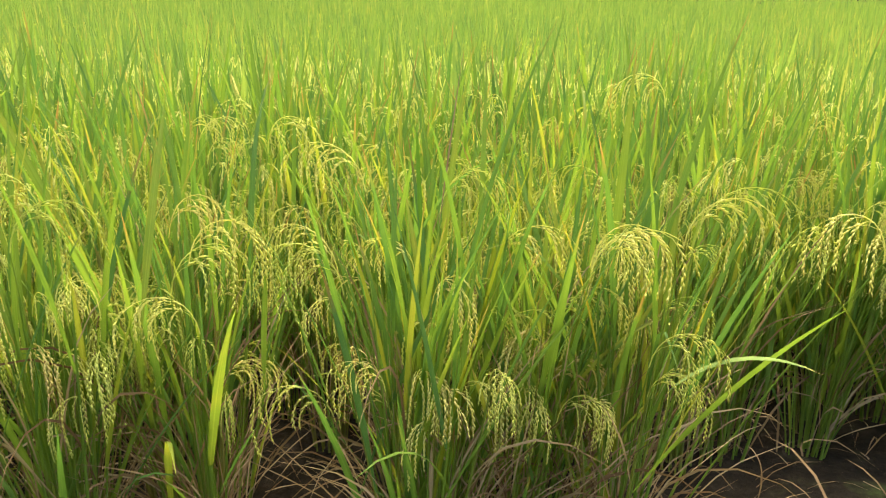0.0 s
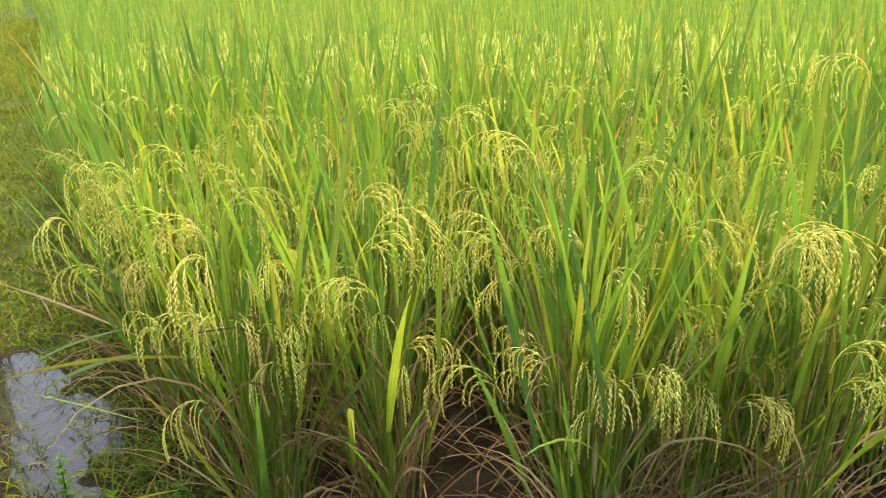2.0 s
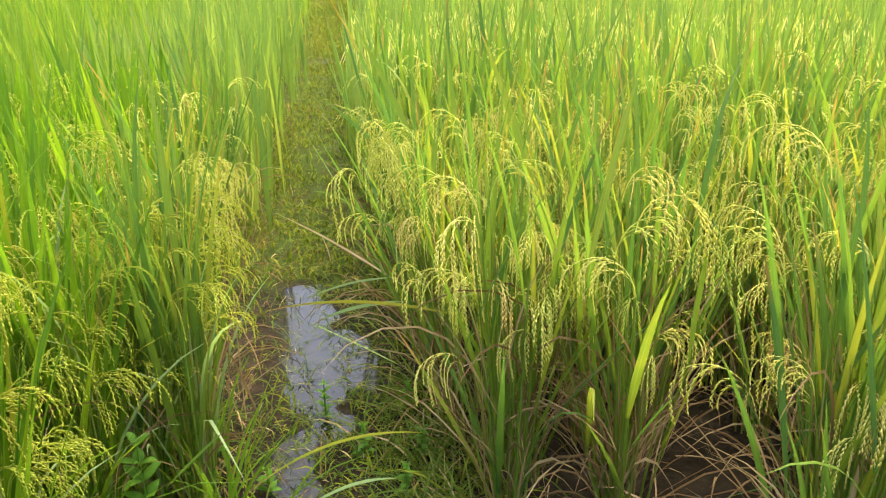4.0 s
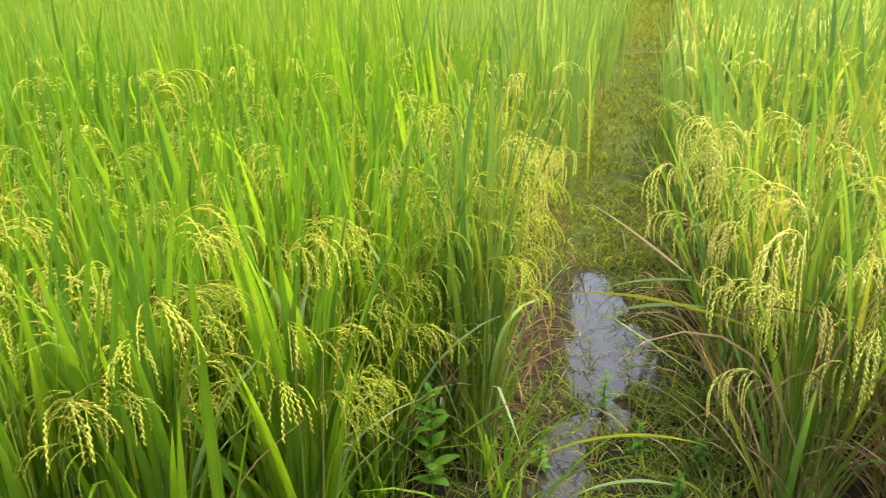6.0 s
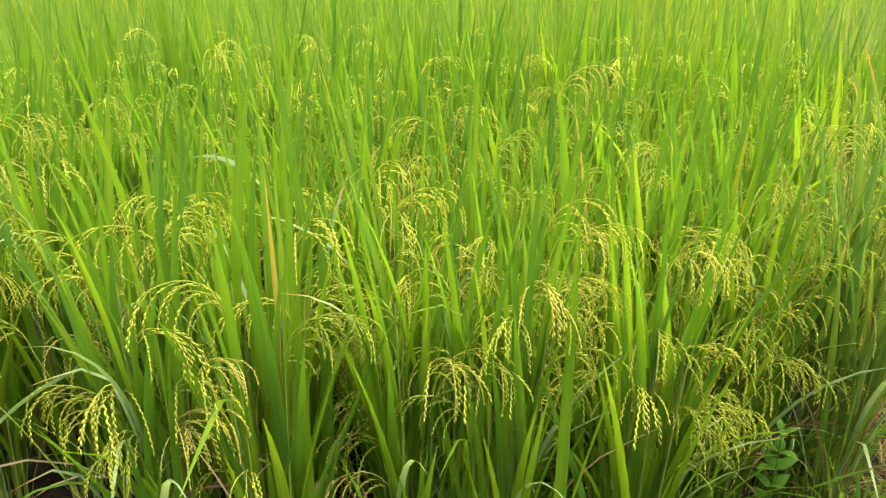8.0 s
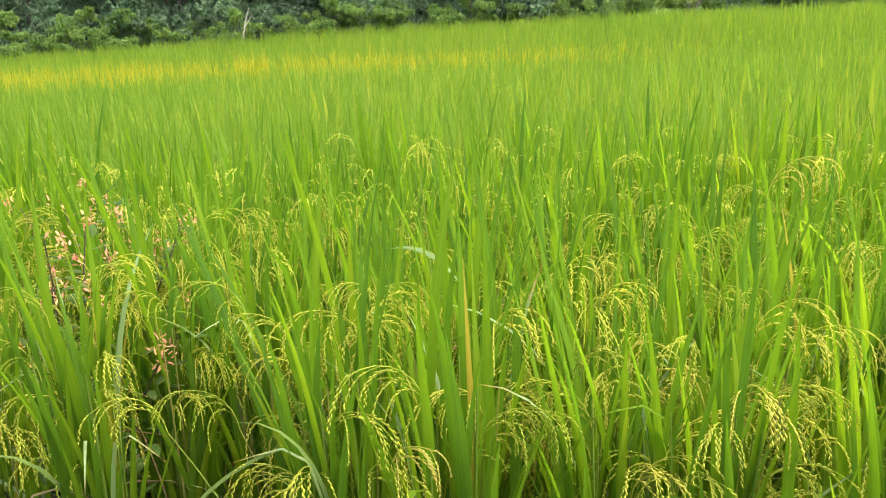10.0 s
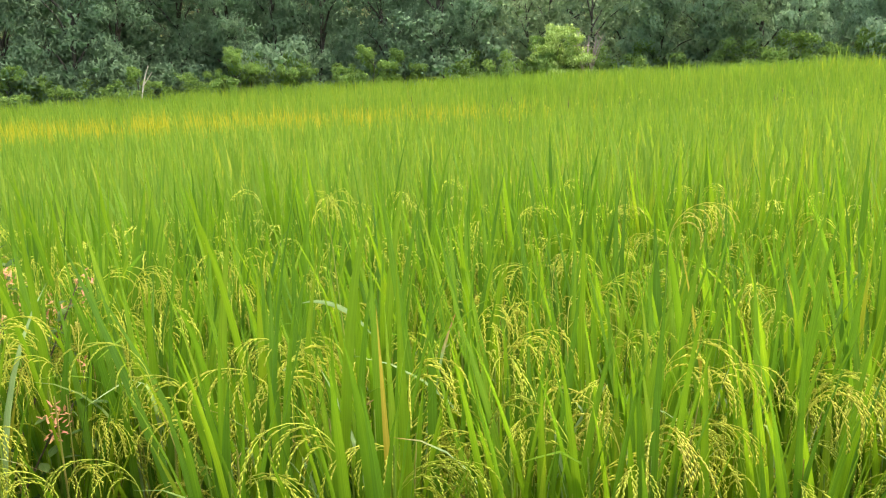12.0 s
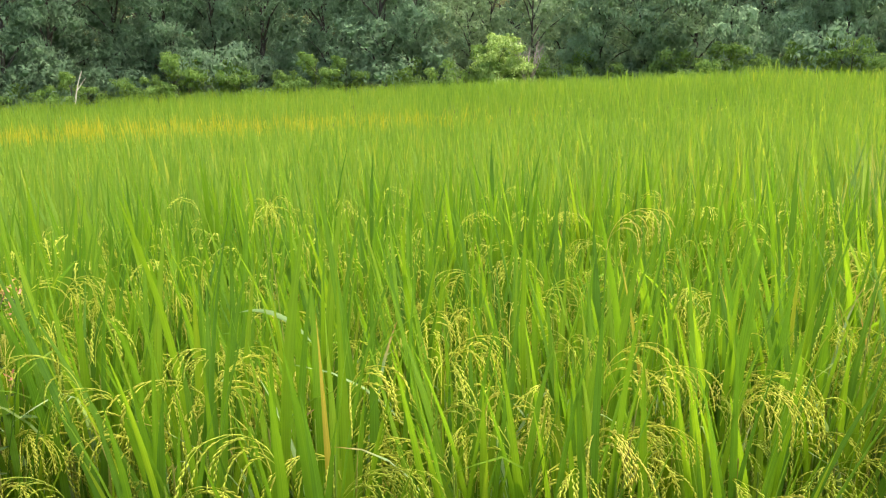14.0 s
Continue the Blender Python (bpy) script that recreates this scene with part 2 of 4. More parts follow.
def mesh_of(name, piece, mat, smooth=True):
    v, uv, q, t = piece
    me = bpy.data.meshes.new(name)
    loops = np.concatenate([q.ravel(), t.ravel()]).astype(np.int32)
    total = np.concatenate([np.full(len(q), 4), np.full(len(t), 3)]).astype(np.int32)
    start = np.concatenate([[0], np.cumsum(total)[:-1]]).astype(np.int32)
    me.vertices.add(len(v))
    me.vertices.foreach_set("co", v.astype(np.float32).ravel())
    me.loops.add(len(loops))
    me.loops.foreach_set("vertex_index", loops)
    me.polygons.add(len(total))
    me.polygons.foreach_set("loop_start", start)
    me.polygons.foreach_set("loop_total", total)
    me.polygons.foreach_set("use_smooth", np.full(len(total), smooth))
    layer = me.uv_layers.new(name="uv")
    layer.data.foreach_set("uv", uv[loops].astype(np.float32).ravel())
    me.materials.append(mat)
    me.update()
    return me


def turn(az=0.0, tilt=0.0, place=(0, 0, 0), size=1.0, spin=0.0):
    """Spin about z, lean towards +x, turn to the azimuth, scale and place (radians)."""
    ca, sa, ct, st, cs, ss = math.cos(az), math.sin(az), math.cos(tilt), math.sin(tilt), math.cos(spin), math.sin(spin)
    rz, ry, rs = np.array([[ca, -sa, 0], [sa, ca, 0], [0, 0, 1]]), np.array([[ct, 0, st], [0, 1, 0], [-st, 0, ct]]), np.array([[cs, -ss, 0], [ss, cs, 0], [0, 0, 1]])
    m = np.eye(4)
    m[:3, :3], m[:3, 3] = rz @ ry @ rs * size, place
    return m


def part(name, mesh, parent, m=None, label=""):
    ob = new(name, mesh)
    ob.parent = parent
    if m is not None:
        ob.matrix_local = Matrix(m.tolist())
    return tagged(ob, label)


def thing(name, m, label, category, group=""):
    ob = new(name)
    ob.empty_display_size = 0.1
    ob.matrix_world = Matrix(m.tolist())
    return tagged(ob, label, category, group)


def blade(length, width, bend, segs=7, power=1.6, kink=None, fold=0.25, twist=0.0, base=0.55, full=0.35, lay=0.0):
    """A grass blade: starts upwards, bends to +x by an angle that grows along it, folded along its midrib, tapering to a point."""
    n = segs + 1
    s = np.linspace(0, 1, n)
    ang = bend * s**power
    if kink:
        ang = ang + np.where(s > kink[0], kink[1], 0.0)
    step = length / segs
    mid = (ang[1:] + ang[:-1]) / 2
    x = np.concatenate([[0], np.cumsum(np.sin(mid) * step)])
    z = np.concatenate([[0], np.cumsum(np.cos(mid) * step)])
    w = width / 2 * (base + (1 - base) * np.clip(s / 0.3, 0, 1)) * np.clip(1 - np.clip((s - full) / (1 - full), 0, 1) ** 1.8, 0.03, 1)
    tw = lay + twist * s
    dy, dn = np.cos(tw) * w, np.sin(tw) * w
    nx, nz = np.cos(ang), -np.sin(ang)
    v = np.empty((n, 3, 3))
    drop = -fold * w
    v[:, 0] = np.stack([x + nx * -dn, -dy, z + nz * -dn], 1)
    v[:, 1] = np.stack([x + nx * drop, 0 * x, z + nz * drop], 1)
    v[:, 2] = np.stack([x + nx * dn, dy, z + nz * dn], 1)
    uv = np.empty((n, 3, 2))
    uv[:, :, 0], uv[:, :, 1] = (0, 0.5, 1), s[:, None]
    i = np.arange(segs)[:, None] * 3
    if not fold:
        return v[:, ::2].reshape(-1, 3), uv[:, ::2].reshape(-1, 2), np.arange(segs)[:, None] * 2 + [0, 1, 3, 2], np.zeros((0, 3), int)
    q = np.concatenate([i + [0, 1, 4, 3], i + [1, 2, 5, 4]])
    return v.reshape(-1, 3), uv.reshape(-1, 2), q, np.zeros((0, 3), int)


def strip(points, width, up=(0.3, 0.2, 0.9)):
    """A thin flat ribbon along points."""
    p = np.asarray(points, float)
    d = np.gradient(p, axis=0)
    side = np.cross(d, up)
    side /= np.linalg.norm(side, axis=1, keepdims=True) + 1e-9
    w = np.linspace(1, 0.5, len(p))[:, None] * width / 2
    v = np.stack([p - side * w, p + side * w], 1).reshape(-1, 3)
    uv = np.stack([np.tile([0, 1], len(p)), np.repeat(np.linspace(0, 1, len(p)), 2)], 1)
    i = np.arange(len(p) - 1)[:, None] * 2
    return v, uv, i + [0, 1, 3, 2], np.zeros((0, 3), int)


def tube(points, radii, sides=5):
    """A round tapering stem along points."""
    p = np.asarray(points, float)
    d = np.gradient(p, axis=0)
    d /= np.linalg.norm(d, axis=1, keepdims=True)
    a = np.cross(d, (0.31, 0.83, 0.46))
    a /= np.linalg.norm(a, axis=1, keepdims=True)
    b = np.cross(d, a)
    th = np.arange(sides) * 2 * math.pi / sides
    r = np.asarray(radii)[:, None, None]
    v = p[:, None] + r * (np.cos(th)[None, :, None] * a[:, None] + np.sin(th)[None, :, None] * b[:, None])
    n = len(p)
    uv = np.stack(np.meshgrid(np.arange(sides) / sides, np.linspace(0, 1, n)), -1)
    i, j = np.meshgrid(np.arange(n - 1), np.arange(sides), indexing="ij")
    k = (j + 1) % sides
    q = np.stack([i * sides + j, i * sides + k, (i + 1) * sides + k, (i + 1) * sides + j], -1).reshape(-1, 4)
    return v.reshape(-1, 3), uv.reshape(-1, 2), q, np.zeros((0, 3), int)


SLIM = np.array([(0, 0, 0), (1, 0, 0.38), (-0.5, 0.87, 0.45), (-0.5, -0.87, 0.52), (0, 0, 1)])
SLIM_T = np.array([(0, 2, 1), (0, 3, 2), (0, 1, 3), (4, 1, 2), (4, 2, 3), (4, 3, 1)])


def grain(way, at, length, radius):
    z = way / (np.linalg.norm(way) + 1e-9)
    x = np.cross(z, (0.2, 0.5, 0.84))
    x /= np.linalg.norm(x) + 1e-9
    v = SLIM @ np.stack([x * radius, np.cross(z, x) * radius, z * length]) + at
    return v, np.stack([SLIM[:, 0] * 0.5 + 0.5, SLIM[:, 2]], 1), np.zeros((0, 4), int), SLIM_T


def ear(rng, length, droop, branches, reach, slim=False, gap=0.006, plump=1.0, fan=0.16, weight=1.0):
    """A rice ear: an arching axis whose side branches, strung with grains, hang over to the same side."""
    g = Geo()
    n = 9
    s = np.linspace(0, 1, n)
    ang = droop * s**1.2
    d = np.stack([np.sin(ang), 0.10 * np.sin(3 * s + rng.uniform(0, 6)), np.cos(ang)], 1)
    p = np.concatenate([[[0, 0, 0]], np.cumsum(d[:-1] * length / (n - 1), 0)])
    if slim:
        g.add(strip(p, 0.0022))
    else:
        g.add(tube(p, np.linspace(0.0012, 0.0006, n), 3))
    for b in range(branches):
        f = 0.16 + 0.80 * b / (branches - 1)
        i = min(int(f * (n - 1)), n - 2)
        at = p[i] + (p[i + 1] - p[i]) * (f * (n - 1) - i)
        az = b * 2.4 + rng.uniform(-0.6, 0.6)
        way = d[i] + fan * np.array([0.5 + 0.4 * math.cos(az), 2.2 * math.sin(az), 0.5 * math.cos(az)])
        way /= np.linalg.norm(way)
        long = reach * rng.uniform(0.6, 1.1) * (1.1 - 0.4 * f)
        m = max(int(long / gap), 4)
        q, line = at.copy(), [at.copy()]
        heavy = weight * rng.uniform(0.07, 0.14) * (gap / 0.006)
        for k in range(m):
            way = way + np.array([0.012, 0, -heavy * (1.4 if droop > 1.2 else 0.7) * (0.5 + k / m)])
            way /= np.linalg.norm(way)
            q = q + way * gap
            line.append(q.copy())
            if k > 0.16 * m:
                side = 1 if k % 2 else -1
                off = np.array([side * math.cos(az + 0.8), side * math.sin(az + 0.8), 0.2 * rng.uniform(-1, 1)])
                g.add(grain(way + 0.15 * off, q + 0.0008 * off, rng.uniform(0.0092, 0.0112) * plump, rng.uniform(0.00135, 0.0017) * plump))
        if slim:
            g.add(strip(line[::3], 0.003))
        else:
            thin = line[::3]
            g.add(tube(thin, np.full(len(thin), 0.0005), 3))
    return g.piece()


# ---- ground ----
def brow(yaw):
    """Where the terraces reach their brow, and how high the ground lies there."""
    far = np.interp(yaw, (40, 76, 84, 100), (34.0, 24.0, 30.0, 43.0))
    slope = np.interp(yaw, (45, 60, 101, 110, 120, 132), (0.0, 0.0185, 0.0175, 0.0105, 0.005, 0.0))
    return far, 1.39 + slope * far - 1.04


def bowl(x, y):
    """The valley floor: level near by, then rising gently in terraces."""
    d, yaw = np.hypot(x, y), np.degrees(np.arctan2(-x, y))
    far, top = brow(yaw)
    return top * np.clip((d - 16.0) / (far - 16.0), 0, 1) + 0.012 * np.clip(d - far, 0, 60.0) + 0.5 * np.clip(d - 62.0, 0, 60.0)


def way_mid(s):
    """The footway's centre line, across, by the distance along it."""
    return np.interp(s, (0.0, 3.0, 4.7, 6.4, 9.6, 12.6, 18.0), (-0.04, -0.06, -0.04, 0.0, 0.16, 0.22, 0.22))


def way_half(s):
    """Half the footway's width."""
    return np.interp(s, (0.0, 3.0, 6.4, 9.6, 12.6, 18.0), (0.32, 0.33, 0.35, 0.47, 0.58, 0.60))


def hollow(x, y):
    """Depth of the wet hollows on the way."""
    s, w = x * ALONG[0] + y * ALONG[1], x * ACROSS[0] + y * ACROSS[1]
    a = np.exp(-(((s - 2.55) / 0.60) ** 4) - (((w - 0.02 + 0.17 * (s - 2.5) + 0.03 * np.sin(7 * s)) / 0.185) ** 2))
    b = np.exp(-(((s - 1.72) / 0.30) ** 2) - (((w + 0.09) / 0.11) ** 2))
    c = np.exp(-(((s - 9.9) / 0.25) ** 2) - (((w - 0.22) / 0.42) ** 2))
    ripple = 0.80 + 0.24 * np.sin(19 * s + 4 * w) * np.sin(23 * w - 3 * s) + 0.16 * np.sin(41 * s - 13 * w) * np.sin(37 * w + 11 * s)
    return 0.070 * a * ripple + 0.040 * b * ripple + 0.06 * c


def ground_at(x, y):
    s, w = x * ALONG[0] + y * ALONG[1], x * ACROSS[0] + y * ACROSS[1]
    way = 1.0 / (1.0 + np.exp(np.clip((np.abs(w - way_mid(s)) - way_half(s)) * 22.0, -60, 60)))
    bund = 1.0 / (1.0 + np.exp(np.clip((s - 0.75) * 7.0, -60, 60))) * 0.09
    lumps = 0.012 * np.sin(7.1 * x + 1.3) * np.sin(6.3 * y) + 0.008 * np.sin(17.0 * x) * np.sin(15.0 * y + 2)
    return bowl(x, y) + np.maximum(way * 0.035, bund) + 0.016 * (1 - way) + lumps * (0.4 + 0.6 * way) - hollow(x, y)


def build_ground():
    step = np.concatenate([np.arange(0, 3.2, 0.035), 3.2 * 1.09 ** np.arange(0, 60)])
    line = np.concatenate([-step[:0:-1], step])
    x, y = np.meshgrid(line, line, indexing="ij")
    n = len(line)
    v = np.stack([x, y, ground_at(x, y)], -1).reshape(-1, 3)
    i, j = np.meshgrid(np.arange(n - 1), np.arange(n - 1), indexing="ij")
    a = (i * n + j).ravel()
    q = np.stack([a, a + n, a + n + 1, a + 1], 1)
    me = mesh_of("ground", (v, v[:, :2], q, np.zeros((0, 3), int)), mat_ground)
    tagged(new("ground", me), "dark wet paddy mud with a mossy footway", "ground", kind="structure")


def build_water(name, s0, s1, w0, w1, z, label):
    """A sheet of standing water that fills the hollows below its level."""
    g = Geo()
    s, w = np.linspace(s0, s1, 30), np.linspace(w0, w1, 12)
    ss, ww = np.meshgrid(s, w, indexing="ij")
    x, y = ss * ALONG[0] + ww * ACROSS[0], ss * ALONG[1] + ww * ACROSS[1]
    v = np.stack([x, y, np.full_like(x, z)], -1).reshape(-1, 3)
    i, j = np.meshgrid(np.arange(29), np.arange(11), indexing="ij")
    a = (i * 12 + j).ravel()
    g.add((v, v[:, :2], np.stack([a, a + 1, a + 13, a + 12], 1), np.zeros((0, 3), int)))
    tagged(new(name, g.mesh(name, mat_water)), label, "water", kind="structure")


build_ground()
build_water("water_puddle", 1.2, 3.6, -0.45, 0.45, 0.004, "shallow puddle on the footway mirroring the pale sky")
build_water("water_far", 9.45, 10.35, -0.2, 0.64, -0.002, "small wet patch across the footway")

# ---- rice: shapes that the plants share ----
rng = random.Random(7)
LEAVES = [blade(rng.uniform(0.48, 0.68), rng.uniform(0.014, 0.021), radians(rng.uniform(2, 20)), 7, rng.uniform(1.3, 2.2), None, 0.28, rng.uniform(-0.9, 0.9)) for _ in range(9)]
LEAVES += [blade(rng.uniform(0.48, 0.62), rng.uniform(0.011, 0.015), radians(rng.uniform(40, 90)), 8, 1.7, None, 0.28, rng.uniform(-0.8, 0.8)) for _ in range(4)]
LEAVES += [blade(rng.uniform(0.40, 0.50), 0.011, radians(20), 8, 1.5, (rng.uniform(0.5, 0.7), radians(rng.uniform(60, 100))), 0.25, 0.3) for _ in range(2)]
DRY = [blade(rng.uniform(0.3, 0.55), rng.uniform(0.003, 0.0065), radians(rng.uniform(3, 25) if k < 6 else rng.uniform(60, 130)), 7, rng.uniform(1.0, 2.0), (rng.uniform(0.4, 0.8), radians(rng.uniform(-15, 35))), 0.5, rng.uniform(-3, 3)) for k in range(8)]
EARS = [ear(rng, rng.uniform(0.15, 0.20), radians(rng.uniform(85, 150)), rng.randint(6, 9), rng.uniform(0.11, 0.16), gap=0.0058, plump=1.12, fan=rng.uniform(0.12, 0.28), weight=1.25) for _ in range(8)]
EARS_RIPE = [ear(rng, rng.uniform(0.15, 0.20), radians(rng.uniform(115, 165)), rng.randint(7, 10), rng.uniform(0.12, 0.17), gap=0.0062, plump=1.2, fan=rng.uniform(0.12, 0.28), weight=1.8) for _ in range(8)]
EARS_SLIM = [ear(rng, rng.uniform(0.13, 0.18), radians(rng.uniform(85, 150)), 6, 0.11, True, 0.013, 1.3, rng.uniform(0.14, 0.3)) for _ in range(5)]
LEAVES_SLIM = [blade(rng.uniform(0.5, 0.64), rng.uniform(0.015, 0.021), radians(rng.uniform(2, 16)), 4, 1.6, None, 0.2, rng.uniform(-0.7, 0.7)) for _ in range(10)]


def stem_shape(r, length, bend):
    s = np.linspace(0, 1, 6)
    p = np.stack([length * 0.5 * bend * s**2, 0 * s, length * s], 1)
    return tube(p, np.linspace(0.0042, 0.0016, 6) * r, 5)


STEMS_SLIM = [tube(np.array([(0, 0, 0), (0.05 * k, 0, 0.39), (0.15 * k, 0, 0.78)]), (0.004, 0.003, 0.0015), 3) for k in (-0.4, 0.0, 0.4, 0.8)]
STEMS = [stem_shape(rng.uniform(0.8, 1.1), 0.78, rng.uniform(-0.1, 0.22)) for _ in range(4)]


def recipe(r, tillers, spread, tall, ears, lean=(0.0, 0.0), dry=0.35, old=0.1, hang=(0.62, 0.8), low=0.5, flare=1.0, faded=0.0):
    """What one hill of rice is made of: rows of kind, shape and pose."""
    out = []
    for k in range(tillers):
        az = r.uniform(0, 2 * math.pi)
        rad = 0.055 * math.sqrt(r.random())
        tilt = radians(r.uniform(1, spread)) * (0.35 + rad / 0.055 * 0.65)
        dx, dy = math.sin(tilt) * math.cos(az) + lean[0], math.sin(tilt) * math.sin(az) + lean[1]
        az, tilt = math.atan2(dy, dx), math.asin(min(0.8, math.hypot(dx, dy)))
        foot = np.array([rad * math.cos(az), rad * math.sin(az), -0.02])
        way = np.array([math.sin(tilt) * math.cos(az), math.sin(tilt) * math.sin(az), math.cos(tilt)])
        size = tall * r.uniform(0.8, 1.07)
        out.append(("stem", r.randrange(4), turn(az, tilt, foot, size)))
        for h, lo, hi in ((0.58, 0, 10), (0.42, 2, 14), (0.24, 5, 24), (0.10, 2, 18)):
            if h < 0.3 and r.random() > low:
                continue
            top = h > 0.5
            h = h * r.uniform(0.85, 1.15) * size
            a2 = az + r.uniform(-1.5, 1.5) if r.random() < 0.8 else r.uniform(0, 6.3)
            t2 = min(tilt + radians(r.uniform(lo, hi)) * flare, 1.1)
            kind = "leaf" if r.random() > old * (0.25 if h > 0.35 else 0.3) else "yellow"
            shape = r.randrange(9) if r.random() < 0.82 else r.randrange(15)
            if h < 0.32 and r.random() < min(0.7, dry * 0.3):
                kind, shape = "dry", shape % 8
            elif h < 0.5 and r.random() < faded:
                kind, shape = "pale", r.randrange(9, 15)
            elif dry > 1.5 and h < 0.55 and r.random() < 0.3:
                kind, shape = "dry", shape % 8
            out.append((kind, shape, turn(a2, t2, foot + way * h, size * (r.uniform(0.7, 0.98) if top else r.uniform(0.85, 1.08)), 0)))
        for _ in range(int(dry + r.random())):
            out.append(("dry", r.randrange(8), turn(az + r.uniform(-0.9, 0.9), min(tilt + radians(r.triangular(-4, 38, 4)), 1.0), foot + way * r.uniform(0.0, 0.2), r.uniform(0.7, 1.2))))
        if r.random() < ears:
            a3 = az + r.uniform(-1.2, 1.2)
            out.append(("ear", r.randrange(8), turn(a3, tilt * 0.5 + radians(r.uniform(0, 14)), foot + way * r.uniform(*hang) * size, r.uniform(0.8, 1.15))))
    return out


SHARED = {}
for kind, shapes, mat in (("leaf", LEAVES, mat_leaf), ("fresh", LEAVES, mat_leaf_fresh), ("yellow", LEAVES, mat_leaf_yellow), ("pale", LEAVES, mat_pale_leaf), ("dry", DRY, mat_straw), ("ear", EARS, mat_grain), ("ripe_ear", EARS_RIPE, mat_ripe_grain), ("stem", STEMS, mat_stem)):
    SHARED[kind] = [mesh_of(kind, (s[0] * (1, 1.3 if kind == "fresh" else 1, 1), *s[1:]), mat) for s in shapes]
PART_NAME = {"leaf": "leaf", "pale": "leaf", "fresh": "leaf", "yellow": "yellow_leaf", "dry": "dry_leaf", "ear": "ear", "ripe_ear": "ear", "stem": "stem"}


def rice_plant(x, y, seed, label, group, fresh=False, **how):
    """A hill of rice with every stem, leaf and ear a part of its own."""
    r = random.Random(seed)
    root = thing("rice_plant", turn(0, 0, (x, y, float(ground_at(x, y)))), label, "rice plant", group)
    for kind, shape, m in recipe(r, **how):
        if fresh and kind == "leaf":
            kind = "fresh"
        if not fresh and kind == "ear" and x * ACROSS[0] + y * ACROSS[1] > 0:
            kind = "ripe_ear"
        part(PART_NAME[kind], SHARED[kind][shape], root, m)
    return root


def joined_plant(seed, fresh, fine=False, **how):
    """A hill of rice seen less closely: its stems, leaves, ears and straw each one mesh."""
    r = random.Random(seed)
    g = {"stem": Geo(), "leaf": Geo(), "dry": Geo(), "ear": Geo()}
    for kind, shape, m in recipe(r, **how):
        if kind == "ear":
            g["ear"].add((EARS if fresh else EARS_RIPE)[shape] if fine else EARS_SLIM[shape % 5], m)
        elif kind == "dry":
            g["dry"].add(DRY[shape], m)
        elif kind == "stem":
            g["stem"].add(STEMS[shape] if fine else STEMS_SLIM[shape], m)
        else:
            piece = LEAVES[shape] if fine or shape > 8 else LEAVES_SLIM[shape]
            g["leaf"].add((piece[0] * (1, 1.3 if fresh else 1, 1), *piece[1:]), m)
    mats = {"stem": mat_stem, "leaf": mat_joined_fresh if fresh else mat_joined, "dry": mat_straw_joined, "ear": mat_grain_joined if fresh else mat_ripe_joined}
    names = {"stem": "stalk", "leaf": "foliage", "dry": "straw", "ear": "grain"}
    return {names[k]: v.mesh(names[k], mats[k]) for k, v in g.items() if v.n}


# ---- rice: where it grows ----
def in_right_paddy(x, y):
    w = x * ACROSS[0] + y * ACROSS[1]
    s = x * ALONG[0] + y * ALONG[1]
    return w > way_mid(s) + way_half(s) + 0.01 and y > 1.45 + (0.5 if x > 0.66 else 0.0) and not (abs(x + 0.3) < 0.15 and y < 2.15)


def in_left_paddy(x, y):
    w = x * ACROSS[0] + y * ACROSS[1]
    s = x * ALONG[0] + y * ALONG[1]
    d = math.hypot(x - 0.08, y + 0.07)
    weeds = ((-1.30, 0.86, 0.17), (-1.1, 0.76, 0.2), (-1.66, -1.2, 0.24), (-2.3, -1.3, 0.16))
    return w < way_mid(s) - way_half(s) + 0.05 and d > (1.72 if y > -0.52 * x else 1.15) and not (d < 1.72 and y < 0.48 * x) and all(math.hypot(x - a, y - b) > c for a, b, c in weeds)


r = random.Random(11)
spots = []
for i in range(-60, 60):
    for j in range(-60, 60):
        x, y = i * 0.235 + r.uniform(-0.06, 0.06), j * 0.235 + r.uniform(-0.06, 0.06)
        yaw, d = math.degrees(math.atan2(-x, y)), math.hypot(x, y)
        if (-46 if d > 5 else -85) < yaw < 132 and d < 13.5 and (in_right_paddy(x, y) or in_left_paddy(x, y)):
            spots.append((d, x, y))
spots += [(math.hypot(x, y), x, y) for x, y in ((-1.38, 0.76), (-1.47, 0.96), (-1.36, 1.04), (-1.52, 1.14), (-1.56, 0.8))]
spots.sort()
NEAR, CLOSE, MID = 40, 60, 190
RIGHT = dict(tillers=18, low=0.65, spread=12, tall=1.03, ears=0.62, dry=0.8, old=0.14, hang=(0.55, 0.86))
FRONT = dict(tillers=30, low=0.75, spread=17, tall=1.03, ears=0.45, dry=1.9, old=0.14, hang=(0.5, 0.84))
FRONT_BARE = dict(FRONT, low=0.35, dry=2.1)
FRONT_FULL = dict(FRONT, low=0.95, dry=2.2)
LEFT = dict(tillers=20, spread=5, flare=0.6, tall=0.97, low=0.95, faded=0.12, ears=0.8, dry=0.25, old=0.05, hang=(0.45, 0.84))
EDGE = dict(LEFT, dry=0.7, old=0.08, ears=0.6)
MID_LEFT = dict(LEFT, ears=0.75, hang=(0.52, 0.9))
NEAR_ROOTS = {}
